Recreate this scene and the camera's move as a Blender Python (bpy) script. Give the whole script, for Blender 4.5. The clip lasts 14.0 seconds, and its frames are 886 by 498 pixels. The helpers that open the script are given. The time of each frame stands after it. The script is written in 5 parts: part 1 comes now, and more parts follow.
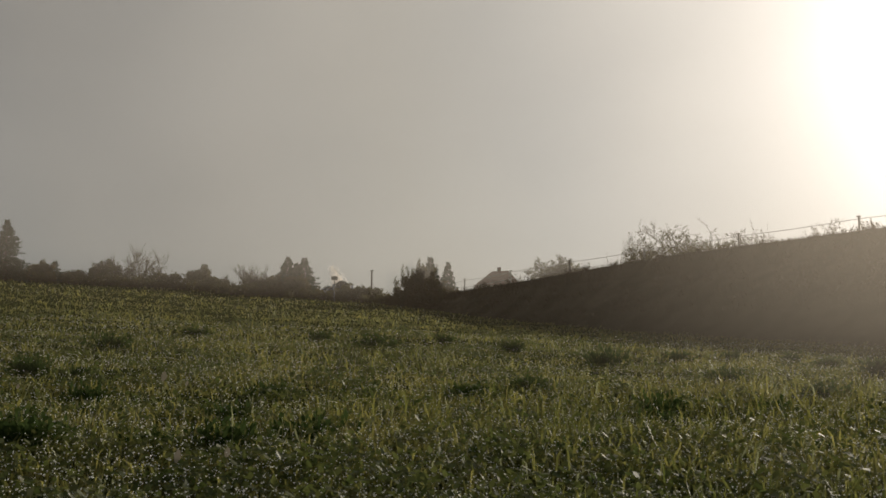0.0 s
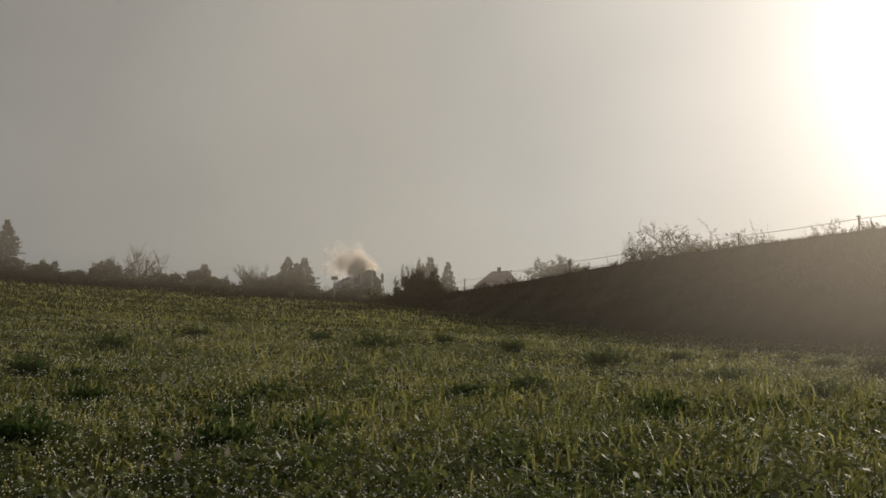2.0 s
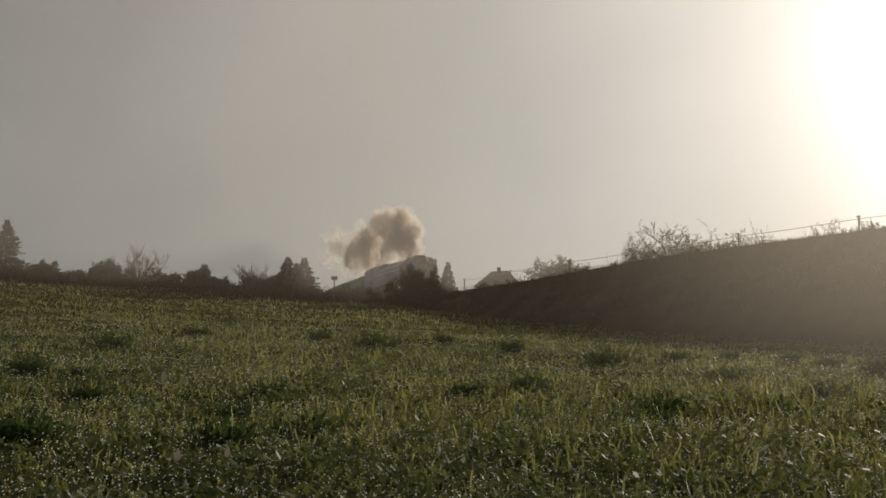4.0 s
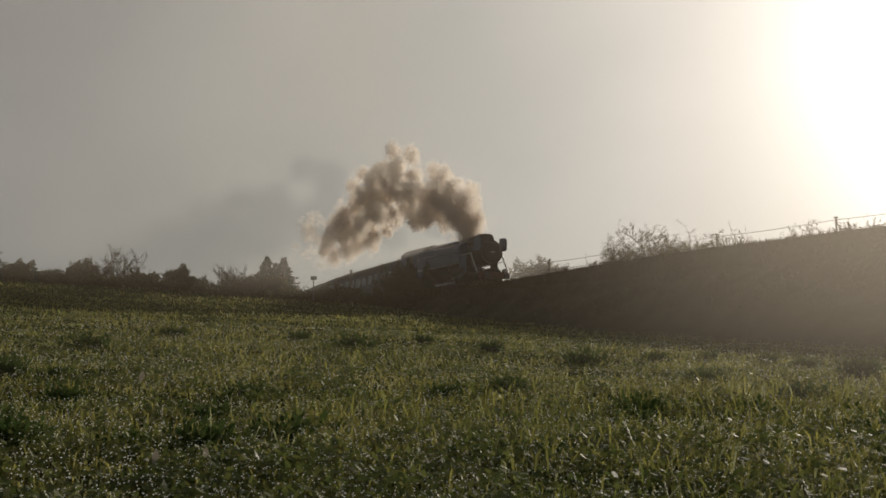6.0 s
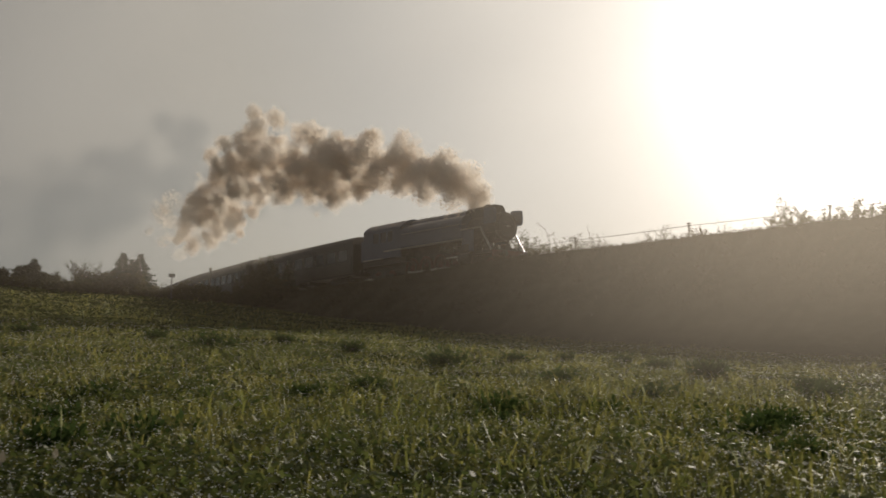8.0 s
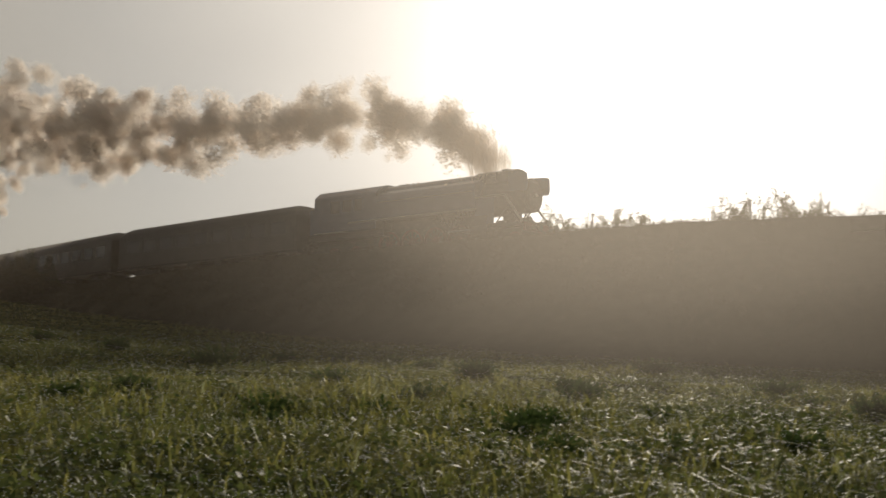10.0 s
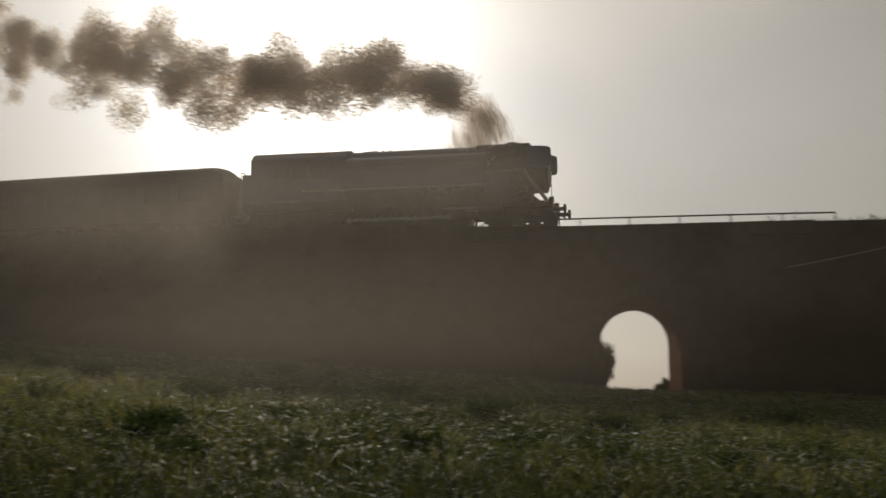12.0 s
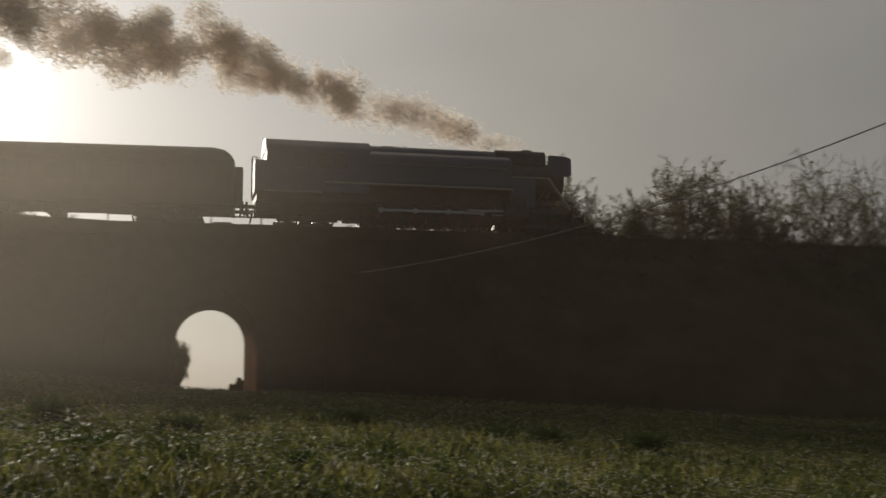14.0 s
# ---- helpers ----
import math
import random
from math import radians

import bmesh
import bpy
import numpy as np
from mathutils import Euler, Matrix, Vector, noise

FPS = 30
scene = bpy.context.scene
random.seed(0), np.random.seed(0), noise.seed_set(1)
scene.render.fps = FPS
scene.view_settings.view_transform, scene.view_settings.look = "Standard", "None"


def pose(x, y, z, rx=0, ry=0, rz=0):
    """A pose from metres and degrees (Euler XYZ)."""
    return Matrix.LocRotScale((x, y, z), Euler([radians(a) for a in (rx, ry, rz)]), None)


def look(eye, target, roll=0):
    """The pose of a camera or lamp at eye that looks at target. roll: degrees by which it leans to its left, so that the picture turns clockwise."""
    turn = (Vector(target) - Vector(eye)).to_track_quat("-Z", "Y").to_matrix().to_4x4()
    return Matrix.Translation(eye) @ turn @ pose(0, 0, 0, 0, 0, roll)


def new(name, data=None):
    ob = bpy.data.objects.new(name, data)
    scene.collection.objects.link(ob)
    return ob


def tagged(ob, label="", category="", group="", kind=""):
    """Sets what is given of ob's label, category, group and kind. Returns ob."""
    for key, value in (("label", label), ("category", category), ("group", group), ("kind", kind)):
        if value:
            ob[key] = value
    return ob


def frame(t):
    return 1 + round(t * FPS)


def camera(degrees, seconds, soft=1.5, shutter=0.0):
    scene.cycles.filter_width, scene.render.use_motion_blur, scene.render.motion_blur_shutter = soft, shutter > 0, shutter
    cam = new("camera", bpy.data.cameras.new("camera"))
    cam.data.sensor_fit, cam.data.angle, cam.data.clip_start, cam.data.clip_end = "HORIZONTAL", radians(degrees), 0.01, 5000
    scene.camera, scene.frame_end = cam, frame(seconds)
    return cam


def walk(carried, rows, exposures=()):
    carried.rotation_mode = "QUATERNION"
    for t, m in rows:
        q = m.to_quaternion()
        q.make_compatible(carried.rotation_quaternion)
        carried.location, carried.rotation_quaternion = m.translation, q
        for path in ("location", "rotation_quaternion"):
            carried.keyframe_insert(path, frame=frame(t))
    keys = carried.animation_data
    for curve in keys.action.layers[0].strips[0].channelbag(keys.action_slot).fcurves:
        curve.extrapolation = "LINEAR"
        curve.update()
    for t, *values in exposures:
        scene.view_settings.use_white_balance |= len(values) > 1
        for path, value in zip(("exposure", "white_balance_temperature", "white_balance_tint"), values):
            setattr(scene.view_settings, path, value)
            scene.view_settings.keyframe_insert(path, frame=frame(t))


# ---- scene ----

# Metres; x along the railway towards the bridge's far side, y across it, z up.
EYE = (0.0, 0.0, 0.8)

# ---------------------------------------------------------------- camera
cam = camera(41.0, 14.0, 1.6, 0.5)
PAN = [(0.0, 46.34), (3.0, 46.34), (4.8, 46.3), (5.5, 45.99), (6.0, 45.34), (6.5, 44.6), (7.0, 43.26), (7.2, 42.4),
       (7.75, 39.9), (8.3, 37.2), (8.8, 34.7), (9.3, 31.98), (9.5, 30.86), (10.0, 27.6), (10.5, 24.52), (11.0, 20.41), (11.5, 15.52),
       (12.0, 9.78), (12.5, 4.06), (13.0, -1.41), (13.5, -6.16), (14.0, -10.47)]
walk(cam, [(t, pose(*EYE, 97.6, 0, yaw)) for t, yaw in PAN],
     [(0.0, 0.0), (9.5, 0.0), (10.9, 0.12), (11.4, 0.0), (12.0, -0.25), (13.2, -0.25), (14.0, -0.2)])

# ---------------------------------------------------------------- light
SUN_AZ, SUN_EL = 17.0, 16.2     # degrees left of +y, and up
sun_way = Vector((-math.sin(radians(SUN_AZ)) * math.cos(radians(SUN_EL)), math.cos(radians(SUN_AZ)) * math.cos(radians(SUN_EL)),
                  math.sin(radians(SUN_EL))))
sun_data = bpy.data.lights.new("sun", "SUN")
sun_data.energy, sun_data.angle, sun_data.color = 4.2, radians(4.0), (1.0, 0.89, 0.74)
sun = new("sun", sun_data)
sun.matrix_world = look(sun_way * 200, (0, 0, 0))


def make_world():
    """A misty morning: clear-sky light and, far stronger, the mist that glows round a veiled sun."""
    world = bpy.data.worlds.new("misty_sky")
    scene.world = world
    world.use_nodes = True
    nt = world.node_tree
    nt.nodes.clear()
    N = nt.nodes.new
    L = nt.links.new

    def math_node(op, a, b=None, c=None):
        n = N("ShaderNodeMath")
        n.operation = op
        for i, v in enumerate((a, b, c)):
            if v is None:
                continue
            if isinstance(v, (int, float)):
                n.inputs[i].default_value = v
            else:
                L(v, n.inputs[i])
        return n.outputs[0]

    sky = N("ShaderNodeTexSky")
    sky.sky_type, sky.sun_disc = "NISHITA", False
    sky.sun_elevation, sky.sun_rotation = radians(SUN_EL), radians(-SUN_AZ)
    sky.dust_density, sky.air_density = 1.0, 1.0
    coord = N("ShaderNodeTexCoord")
    dot = N("ShaderNodeVectorMath")
    dot.operation = "DOT_PRODUCT"
    norm = N("ShaderNodeVectorMath")
    norm.operation = "NORMALIZE"
    L(coord.outputs["Generated"], norm.inputs[0])
    L(norm.outputs[0], dot.inputs[0])
    dot.inputs[1].default_value = sun_way
    angle = math_node("ARCCOSINE", math_node("MINIMUM", dot.outputs["Value"], 0.99999))
    broad = math_node("MULTIPLY", angle, 1 / radians(SKY_WIDE))
    wide = math_node("EXPONENT", math_node("MULTIPLY", math_node("MULTIPLY", broad, broad), -1.0))
    near = math_node("MULTIPLY", angle, 1 / radians(SKY_CORE))
    core = math_node("EXPONENT", math_node("MULTIPLY", math_node("MULTIPLY", near, near), -1.0))
    veil = math_node("ADD", math_node("MULTIPLY", wide, SKY_VEIL), SKY_BASE)
    # thin drifting cloud
    stretch = N("ShaderNodeMapping")
    stretch.inputs["Scale"].default_value = (1.0, 1.0, 2.2)
    stretch.inputs["Rotation"].default_value = (0.3, 0.5, 0.2)
    L(norm.outputs[0], stretch.inputs[0])
    cloud = N("ShaderNodeTexNoise")
    cloud.inputs["Scale"].default_value, cloud.inputs["Detail"].default_value = 2.6, 5.0
    cloud.inputs["Roughness"].default_value = 0.45
    L(stretch.outputs[0], cloud.inputs["Vector"])
    patch = math_node("MULTIPLY_ADD", cloud.outputs["Fac"], 0.5, 0.75)
    level = math_node("MULTIPLY", veil, patch)
    ramp = N("ShaderNodeValToRGB")
    ramp.color_ramp.elements[0].color = (0.96, 0.95, 0.92, 1)
    ramp.color_ramp.elements[1].color = (0.86, 0.95, 1.0, 1)
    for place, colour in ((0.15, (0.955, 0.95, 0.945, 1)), (0.28, (0.965, 0.95, 0.92, 1)), (0.5, (1.0, 0.95, 0.84, 1)), (0.75, (0.97, 0.95, 0.885, 1))):
        ramp.color_ramp.elements.new(place).color = colour
    L(math_node("MULTIPLY", angle, 1 / radians(62.0)), ramp.inputs[0])
    scaled = N("ShaderNodeVectorMath")
    scaled.operation = "SCALE"
    L(ramp.outputs[0], scaled.inputs[0])
    L(level, scaled.inputs["Scale"])
    b1, b2, add, out = N("ShaderNodeBackground"), N("ShaderNodeBackground"), N("ShaderNodeAddShader"), N("ShaderNodeOutputWorld")
    b3, more = N("ShaderNodeBackground"), N("ShaderNodeAddShader")
    b3.inputs[0].default_value = (1.0, 0.985, 0.95, 1)
    L(math_node("MULTIPLY", core, SKY_GLOW), b3.inputs[1])
    veiled = N("ShaderNodeVectorMath")      # the mist hides most of the clear sky
    veiled.operation = "SCALE"
    veiled.inputs["Scale"].default_value = 0.12
    L(sky.outputs[0], veiled.inputs[0])
    L(veiled.outputs[0], b1.inputs[0])
    b1.inputs[1].default_value = 0.05
    L(scaled.outputs[0], b2.inputs[0])
    b2.inputs[1].default_value = 1.0
    L(b1.outputs[0], add.inputs[0])
    L(b2.outputs[0], add.inputs[1])
    L(add.outputs[0], more.inputs[0])
    L(b3.outputs[0], more.inputs[1])
    L(more.outputs[0], out.inputs[0])


SKY_BASE, SKY_VEIL, SKY_WIDE, SKY_GLOW, SKY_CORE = 0.078, 0.42, 43.0, 1.8, 8.0
make_world()


# ---------------------------------------------------------------- materials
def material(name, colour, rough=0.8, metal=0.0, vary=0.25, scale=3.0, fine=40.0, bump=0.2, second=None, spec=0.5, through_light=0.0, island=False):
    """A principled surface with coarse patches, fine grain and bump."""
    m = bpy.data.materials.new(name)
    m.use_nodes = True
    nt = m.node_tree
    N, L = nt.nodes.new, nt.links.new
    p = nt.nodes["Principled BSDF"]
    coord = N("ShaderNodeTexCoord")
    big, small = N("ShaderNodeTexNoise"), N("ShaderNodeTexNoise")
    big.inputs["Scale"].default_value, big.inputs["Detail"].default_value = scale, 4.0
    small.inputs["Scale"].default_value, small.inputs["Detail"].default_value = fine, 3.0
    for n in (big, small):
        L(coord.outputs["Object"], n.inputs["Vector"])
    mix = N("ShaderNodeMix")
    mix.data_type = "RGBA"
    second = second or tuple(c * (1 - vary) for c in colour)
    mix.inputs[6].default_value, mix.inputs[7].default_value = (*colour, 1), (*second, 1)
    rng = N("ShaderNodeMapRange")
    rng.inputs[1].default_value, rng.inputs[2].default_value = 0.35, 0.65
    L(big.outputs["Fac"], rng.inputs[0])
    if island:
        geo = N("ShaderNodeNewGeometry")
        half = N("ShaderNodeMath")
        half.operation = "MULTIPLY_ADD"
        half.inputs[1].default_value, half.inputs[2].default_value = 0.55, 0.0
        L(geo.outputs["Random Per Island"], half.inputs[0])
        add = N("ShaderNodeMath")
        add.operation = "MULTIPLY_ADD"
        add.inputs[1].default_value = 0.5
        L(rng.outputs[0], add.inputs[0])
        L(half.outputs[0], add.inputs[2])
        L(add.outputs[0], mix.inputs[0])
    else:
        L(rng.outputs[0], mix.inputs[0])
    hsv = N("ShaderNodeHueSaturation")
    L(mix.outputs[2], hsv.inputs["Color"])
    val = N("ShaderNodeMapRange")
    val.inputs[3].default_value, val.inputs[4].default_value = 1 - vary, 1 + vary
    L(small.outputs["Fac"], val.inputs[0])
    L(val.outputs[0], hsv.inputs["Value"])
    L(hsv.outputs[0], p.inputs["Base Color"])
    p.inputs["Roughness"].default_value, p.inputs["Metallic"].default_value = rough, metal
    p.inputs["Specular IOR Level"].default_value = spec
    if bump:
        b = N("ShaderNodeBump")
        b.inputs["Strength"].default_value, b.inputs["Distance"].default_value = bump, 0.02
        L(small.outputs["Fac"], b.inputs["Height"])
        L(b.outputs[0], p.inputs["Normal"])
    if through_light:
        t, ms = N("ShaderNodeBsdfTranslucent"), N("ShaderNodeMixShader")
        L(hsv.outputs[0], t.inputs[0])
        ms.inputs[0].default_value = through_light
        out = nt.nodes["Material Output"]
        L(p.outputs[0], ms.inputs[1])
        L(t.outputs[0], ms.inputs[2])
        L(ms.outputs[0], out.inputs[0])
    return m


def glass(name, colour, rough=0.05, clear=0.6):
    m = bpy.data.materials.new(name)
    m.use_nodes = True
    p = m.node_tree.nodes["Principled BSDF"]
    p.inputs["Base Color"].default_value = (*colour, 1)
    p.inputs["Roughness"].default_value = rough
    p.inputs["Transmission Weight"].default_value = clear
    return m


def mist_material(name, density, spread, fade=0.12, ahead_share=0.5, clear_side=None, tint=(0.94, 0.77, 0.60)):
    """A sheet of droplets: mostly clear, scatters some light on, most of it near its way."""
    m = bpy.data.materials.new(name)
    m.use_nodes = True
    nt = m.node_tree
    nt.nodes.clear()
    N, L = nt.nodes.new, nt.links.new
    clear, fog, ahead, both, mix, out = (N("ShaderNodeBsdfTransparent"), N("ShaderNodeBsdfTranslucent"), N("ShaderNodeBsdfRefraction"),
                                         N("ShaderNodeMixShader"), N("ShaderNodeMixShader"), N("ShaderNodeOutputMaterial"))
    # The default tint puts the brownish glare round the sun into the colour
    fog.inputs[0].default_value = (*tint, 1)
    ahead.inputs["Color"].default_value = (0.98, 0.90, 0.79, 1)
    ahead.inputs["IOR"].default_value, ahead.inputs["Roughness"].default_value = 1.5, spread
    both.inputs[0].default_value = ahead_share
    L(fog.outputs[0], both.inputs[1])
    L(ahead.outputs[0], both.inputs[2])
    # thins out towards the sheet's foot and top, and in drifts
    uv, sep = N("ShaderNodeUVMap"), N("ShaderNodeSeparateXYZ")
    uv.uv_map = "UVMap"
    L(uv.outputs[0], sep.inputs[0])
    foot, top, noise_tex = N("ShaderNodeMapRange"), N("ShaderNodeMapRange"), N("ShaderNodeTexNoise")
    for n in (foot, top):
        n.interpolation_type = "SMOOTHSTEP"
        L(sep.outputs[1], n.inputs[0])
    foot.inputs[1].default_value, foot.inputs[2].default_value = 0.0, fade
    top.inputs[1].default_value, top.inputs[2].default_value = 0.45, 1.0
    top.inputs[3].default_value, top.inputs[4].default_value = 1.0, 0.0
    coord = N("ShaderNodeTexCoord")
    noise_tex.inputs["Scale"].default_value = 0.06
    L(coord.outputs["Object"], noise_tex.inputs["Vector"])
    drift = N("ShaderNodeMapRange")
    drift.inputs[1].default_value, drift.inputs[2].default_value = 0.3, 0.7
    drift.inputs[3].default_value, drift.inputs[4].default_value = 0.75, 1.25
    L(noise_tex.outputs["Fac"], drift.inputs[0])
    a, b, c = N("ShaderNodeMath"), N("ShaderNodeMath"), N("ShaderNodeMath")
    for n in (a, b, c):
        n.operation = "MULTIPLY"
    L(foot.outputs[0], a.inputs[0])
    L(top.outputs[0], a.inputs[1])
    L(a.outputs[0], b.inputs[0])
    L(drift.outputs[0], b.inputs[1])
    L(b.outputs[0], c.inputs[0])
    if clear_side:
        # drifts that thin out to one side
        side = N("ShaderNodeMapRange")
        side.interpolation_type = "SMOOTHSTEP"
        side.inputs[1].default_value, side.inputs[2].default_value = clear_side
        side.inputs[3].default_value, side.inputs[4].default_value = density, 0.0
        L(sep.outputs[0], side.inputs[0])
        L(side.outputs[0], c.inputs[1])
    else:
        c.inputs[1].default_value = density
    L(c.outputs[0], mix.inputs[0])
    L(clear.outputs[0], mix.inputs[1])
    L(both.outputs[0], mix.inputs[2])
    L(mix.outputs[0], out.inputs[0])
    return m


def smoke_material(name, shade=1.0):
    """Soot and steam in fine flecks that pass on half of their light."""
    m = bpy.data.materials.new(name)
    m.use_nodes = True
    nt = m.node_tree
    nt.nodes.clear()
    N, L = nt.nodes.new, nt.links.new
    d, t, both, out = N("ShaderNodeBsdfDiffuse"), N("ShaderNodeBsdfTranslucent"), N("ShaderNodeMixShader"), N("ShaderNodeOutputMaterial")
    info, ramp = N("ShaderNodeObjectInfo"), N("ShaderNodeValToRGB")
    ramp.color_ramp.elements[0].color = (0.82 * shade, 0.75 * shade, 0.68 * shade, 1)
    ramp.color_ramp.elements[1].color = (0.94 * shade, 0.88 * shade, 0.81 * shade, 1)
    L(info.outputs["Random"], ramp.inputs[0])
    L(ramp.outputs[0], d.inputs[0])
    L(ramp.outputs[0], t.inputs[0])
    both.inputs[0].default_value = 0.6
    L(d.outputs[0], both.inputs[1])
    L(t.outputs[0], both.inputs[2])
    L(both.outputs[0], out.inputs[0])
    return m


M_SOIL = material("meadow_soil", (0.055, 0.06, 0.022), 1.0, spec=0.0, second=(0.03, 0.038, 0.013), scale=0.6, fine=14, bump=0.6)
M_GRASS = material("grass_blades", (0.068, 0.088, 0.022), 0.58, second=(0.24, 0.22, 0.065), scale=0.35, fine=3, bump=0, through_light=0.66, island=True, spec=0.34)
# Pale blades; part of their lightness is dew sparkle put into the colour
M_PALE = material("pale_blades", (0.3, 0.31, 0.18), 0.8, second=(0.2, 0.22, 0.1), scale=0.5, fine=3, bump=0, through_light=0.5, island=True, spec=0.08)
M_STALK = material("dead_stalks", (0.075, 0.055, 0.03), 0.95, spec=0.0, second=(0.04, 0.036, 0.018), scale=0.6, fine=6, bump=0, through_light=0.12, island=True)
M_CLOVER = material("wet_leaves", (0.06, 0.09, 0.024), 0.62, spec=0.18, second=(0.14, 0.15, 0.045), scale=0.7, fine=9, bump=0, through_light=0.4, island=True)
# Drops are near-white, not clear: the sun's glints are put into the colour
M_DEW_GLINT = material("dew", (0.85, 0.85, 0.82), 0.4, scale=1, fine=9, vary=0.05, bump=0, through_light=0.6)
M_WEED = material("weed_leaves", (0.06, 0.095, 0.03), 0.9, spec=0.0, second=(0.06, 0.085, 0.025), scale=2, fine=20, bump=0.1, through_light=0.3, island=True)
M_BANK = material("bank_scrub", (0.06, 0.05, 0.03), 1.0, spec=0.1, second=(0.032, 0.03, 0.016), scale=0.5, fine=9, bump=0.8)
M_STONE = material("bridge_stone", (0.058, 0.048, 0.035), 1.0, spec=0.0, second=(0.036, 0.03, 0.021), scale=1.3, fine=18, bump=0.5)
M_BRICK = material("vault_brick", (0.13, 0.065, 0.045), 0.9, second=(0.08, 0.045, 0.032), spec=0.0, scale=1.5, fine=22, bump=0.5)
M_BALLAST = material("ballast", (0.16, 0.145, 0.13), 0.95, second=(0.09, 0.08, 0.07), scale=4, fine=16, bump=1.0)
M_RAIL = material("rail_steel", (0.16, 0.11, 0.085), 0.45, 0.8, scale=5, fine=60)
M_SLEEPER = material("sleeper", (0.12, 0.10, 0.085), 0.9, scale=4, fine=30, bump=0.4)
M_BLUE = material("blue_paint", (0.046, 0.08, 0.15), 0.4, second=(0.036, 0.062, 0.12), scale=1.5, fine=30, vary=0.12, bump=0.05)
M_CREAM = material("cream_line", (0.42, 0.41, 0.37), 0.4, scale=2, fine=30, vary=0.1, bump=0)
M_BLACK = material("black_ironwork", (0.025, 0.025, 0.026), 0.5, second=(0.045, 0.04, 0.036), scale=3, fine=40, bump=0.15)
M_STEEL = material("bright_steel", (0.42, 0.41, 0.39), 0.3, 0.9, scale=4, fine=60, bump=0.05)
M_RED = material("red_wheel_paint", (0.09, 0.02, 0.016), 0.5, scale=3, fine=40, bump=0.1)
M_COACH = material("coach_paint", (0.058, 0.052, 0.042), 0.5, second=(0.042, 0.038, 0.031), scale=1.2, fine=25, vary=0.15, bump=0.05)
M_ROOF = material("coach_roof", (0.07, 0.066, 0.06), 0.7, second=(0.08, 0.075, 0.07), scale=1.5, fine=20, bump=0.1)
M_PANE = glass("window_glass", (0.05, 0.05, 0.05), 0.2, 0.15)
M_LAMP = glass("lamp_lens", (0.8, 0.8, 0.75), 0.1)
M_BARK = material("bark", (0.09, 0.072, 0.055), 0.95, scale=6, fine=40, bump=0.6)
M_LEAF = material("autumn_leaves", (0.10, 0.085, 0.028), 0.6, second=(0.055, 0.06, 0.02), scale=1, fine=8, bump=0, through_light=0.4, island=True)
M_NEEDLE = material("spruce_needles", (0.03, 0.05, 0.022), 0.7, second=(0.045, 0.06, 0.025), scale=1, fine=8, bump=0, through_light=0.15, island=True)
M_DRY = material("dry_leaf", (0.55, 0.5, 0.4), 0.7, scale=8, fine=60, bump=0.2, through_light=0.4)
M_POST = material("weathered_concrete", (0.3, 0.28, 0.25), 0.9, scale=4, fine=30, bump=0.3)
M_WIRE = material("galvanised_wire", (0.3, 0.29, 0.27), 0.45, 0.8, scale=4, fine=30, bump=0)
M_CABLE = material("cable_sheath", (0.3, 0.28, 0.25), 0.35, scale=4, fine=30, bump=0)
M_PLASTER = material("house_plaster", (0.5, 0.47, 0.4), 0.9, scale=1, fine=20, bump=0.3)
M_TILE = material("roof_tiles", (0.2, 0.1, 0.07), 0.85, scale=1, fine=14, bump=0.5)
M_SIGN = material("sign_back", (0.12, 0.12, 0.12), 0.6, scale=3, fine=30, bump=0.1)
M_SMOKE = smoke_material("smoke")
# Two nearest sheets: mist, with the lens's warm veiling glare built in
M_MIST_N = mist_material("mist_thin", 0.027, 0.95, 0.06, 0.55)
M_MIST_A = mist_material("mist_near", 0.017, 0.95, 0.10, 0.4)
M_MIST_C = mist_material("mist_middle", 0.02, 0.95, 0.04, 0.25, (0.235, 0.33))
M_MIST_B = mist_material("mist_far", 0.09, 0.95, 0.04, 0.08, None, (0.91, 0.87, 0.81))


# ---------------------------------------------------------------- mesh helpers
def part(name, bm, mat, parent=None, label="", m=None, smooth=False):
    me = bpy.data.meshes.new(name)
    bm.to_mesh(me)
    bm.free()
    me.materials.append(mat)
    if smooth:
        me.polygons.foreach_set("use_smooth", [True] * len(me.polygons))
    ob = new(name, me)
    if parent:
        ob.parent = parent
    if m is not None:
        ob.matrix_basis = m
    return tagged(ob, label)


def share(name, me, parent, m):
    ob = new(name, me)
    ob.parent = parent
    ob.matrix_basis = m
    return ob


def empty(name, label, category, group="", kind="", m=None):
    ob = new(name)
    ob.empty_display_size = 0.3
    if m is not None:
        ob.matrix_basis = m
    return tagged(ob, label, category, group, kind)


def box(bm, x0, x1, y0, y1, z0, z1, bevel=0.0):
    r = bmesh.ops.create_cube(bm, size=1.0)
    vs = r["verts"]
    for v in vs:
        v.co = Vector(((x0 + x1) / 2 + v.co.x * (x1 - x0), (y0 + y1) / 2 + v.co.y * (y1 - y0), (z0 + z1) / 2 + v.co.z * (z1 - z0)))
    if bevel:
        es = list({e for v in vs for e in v.link_edges})
        bmesh.ops.bevel(bm, geom=es, offset=bevel, segments=2, affect="EDGES", profile=0.6)
    return bm


def rod(bm, a, b, r0, r1=None, n=8):
    a, b = Vector(a), Vector(b)
    d = b - a
    m = Matrix.Translation((a + b) / 2) @ d.to_track_quat("Z", "Y").to_matrix().to_4x4()
    bmesh.ops.create_cone(bm, cap_ends=True, segments=n, radius1=r0, radius2=r0 if r1 is None else r1, depth=d.length, matrix=m)
    return bm


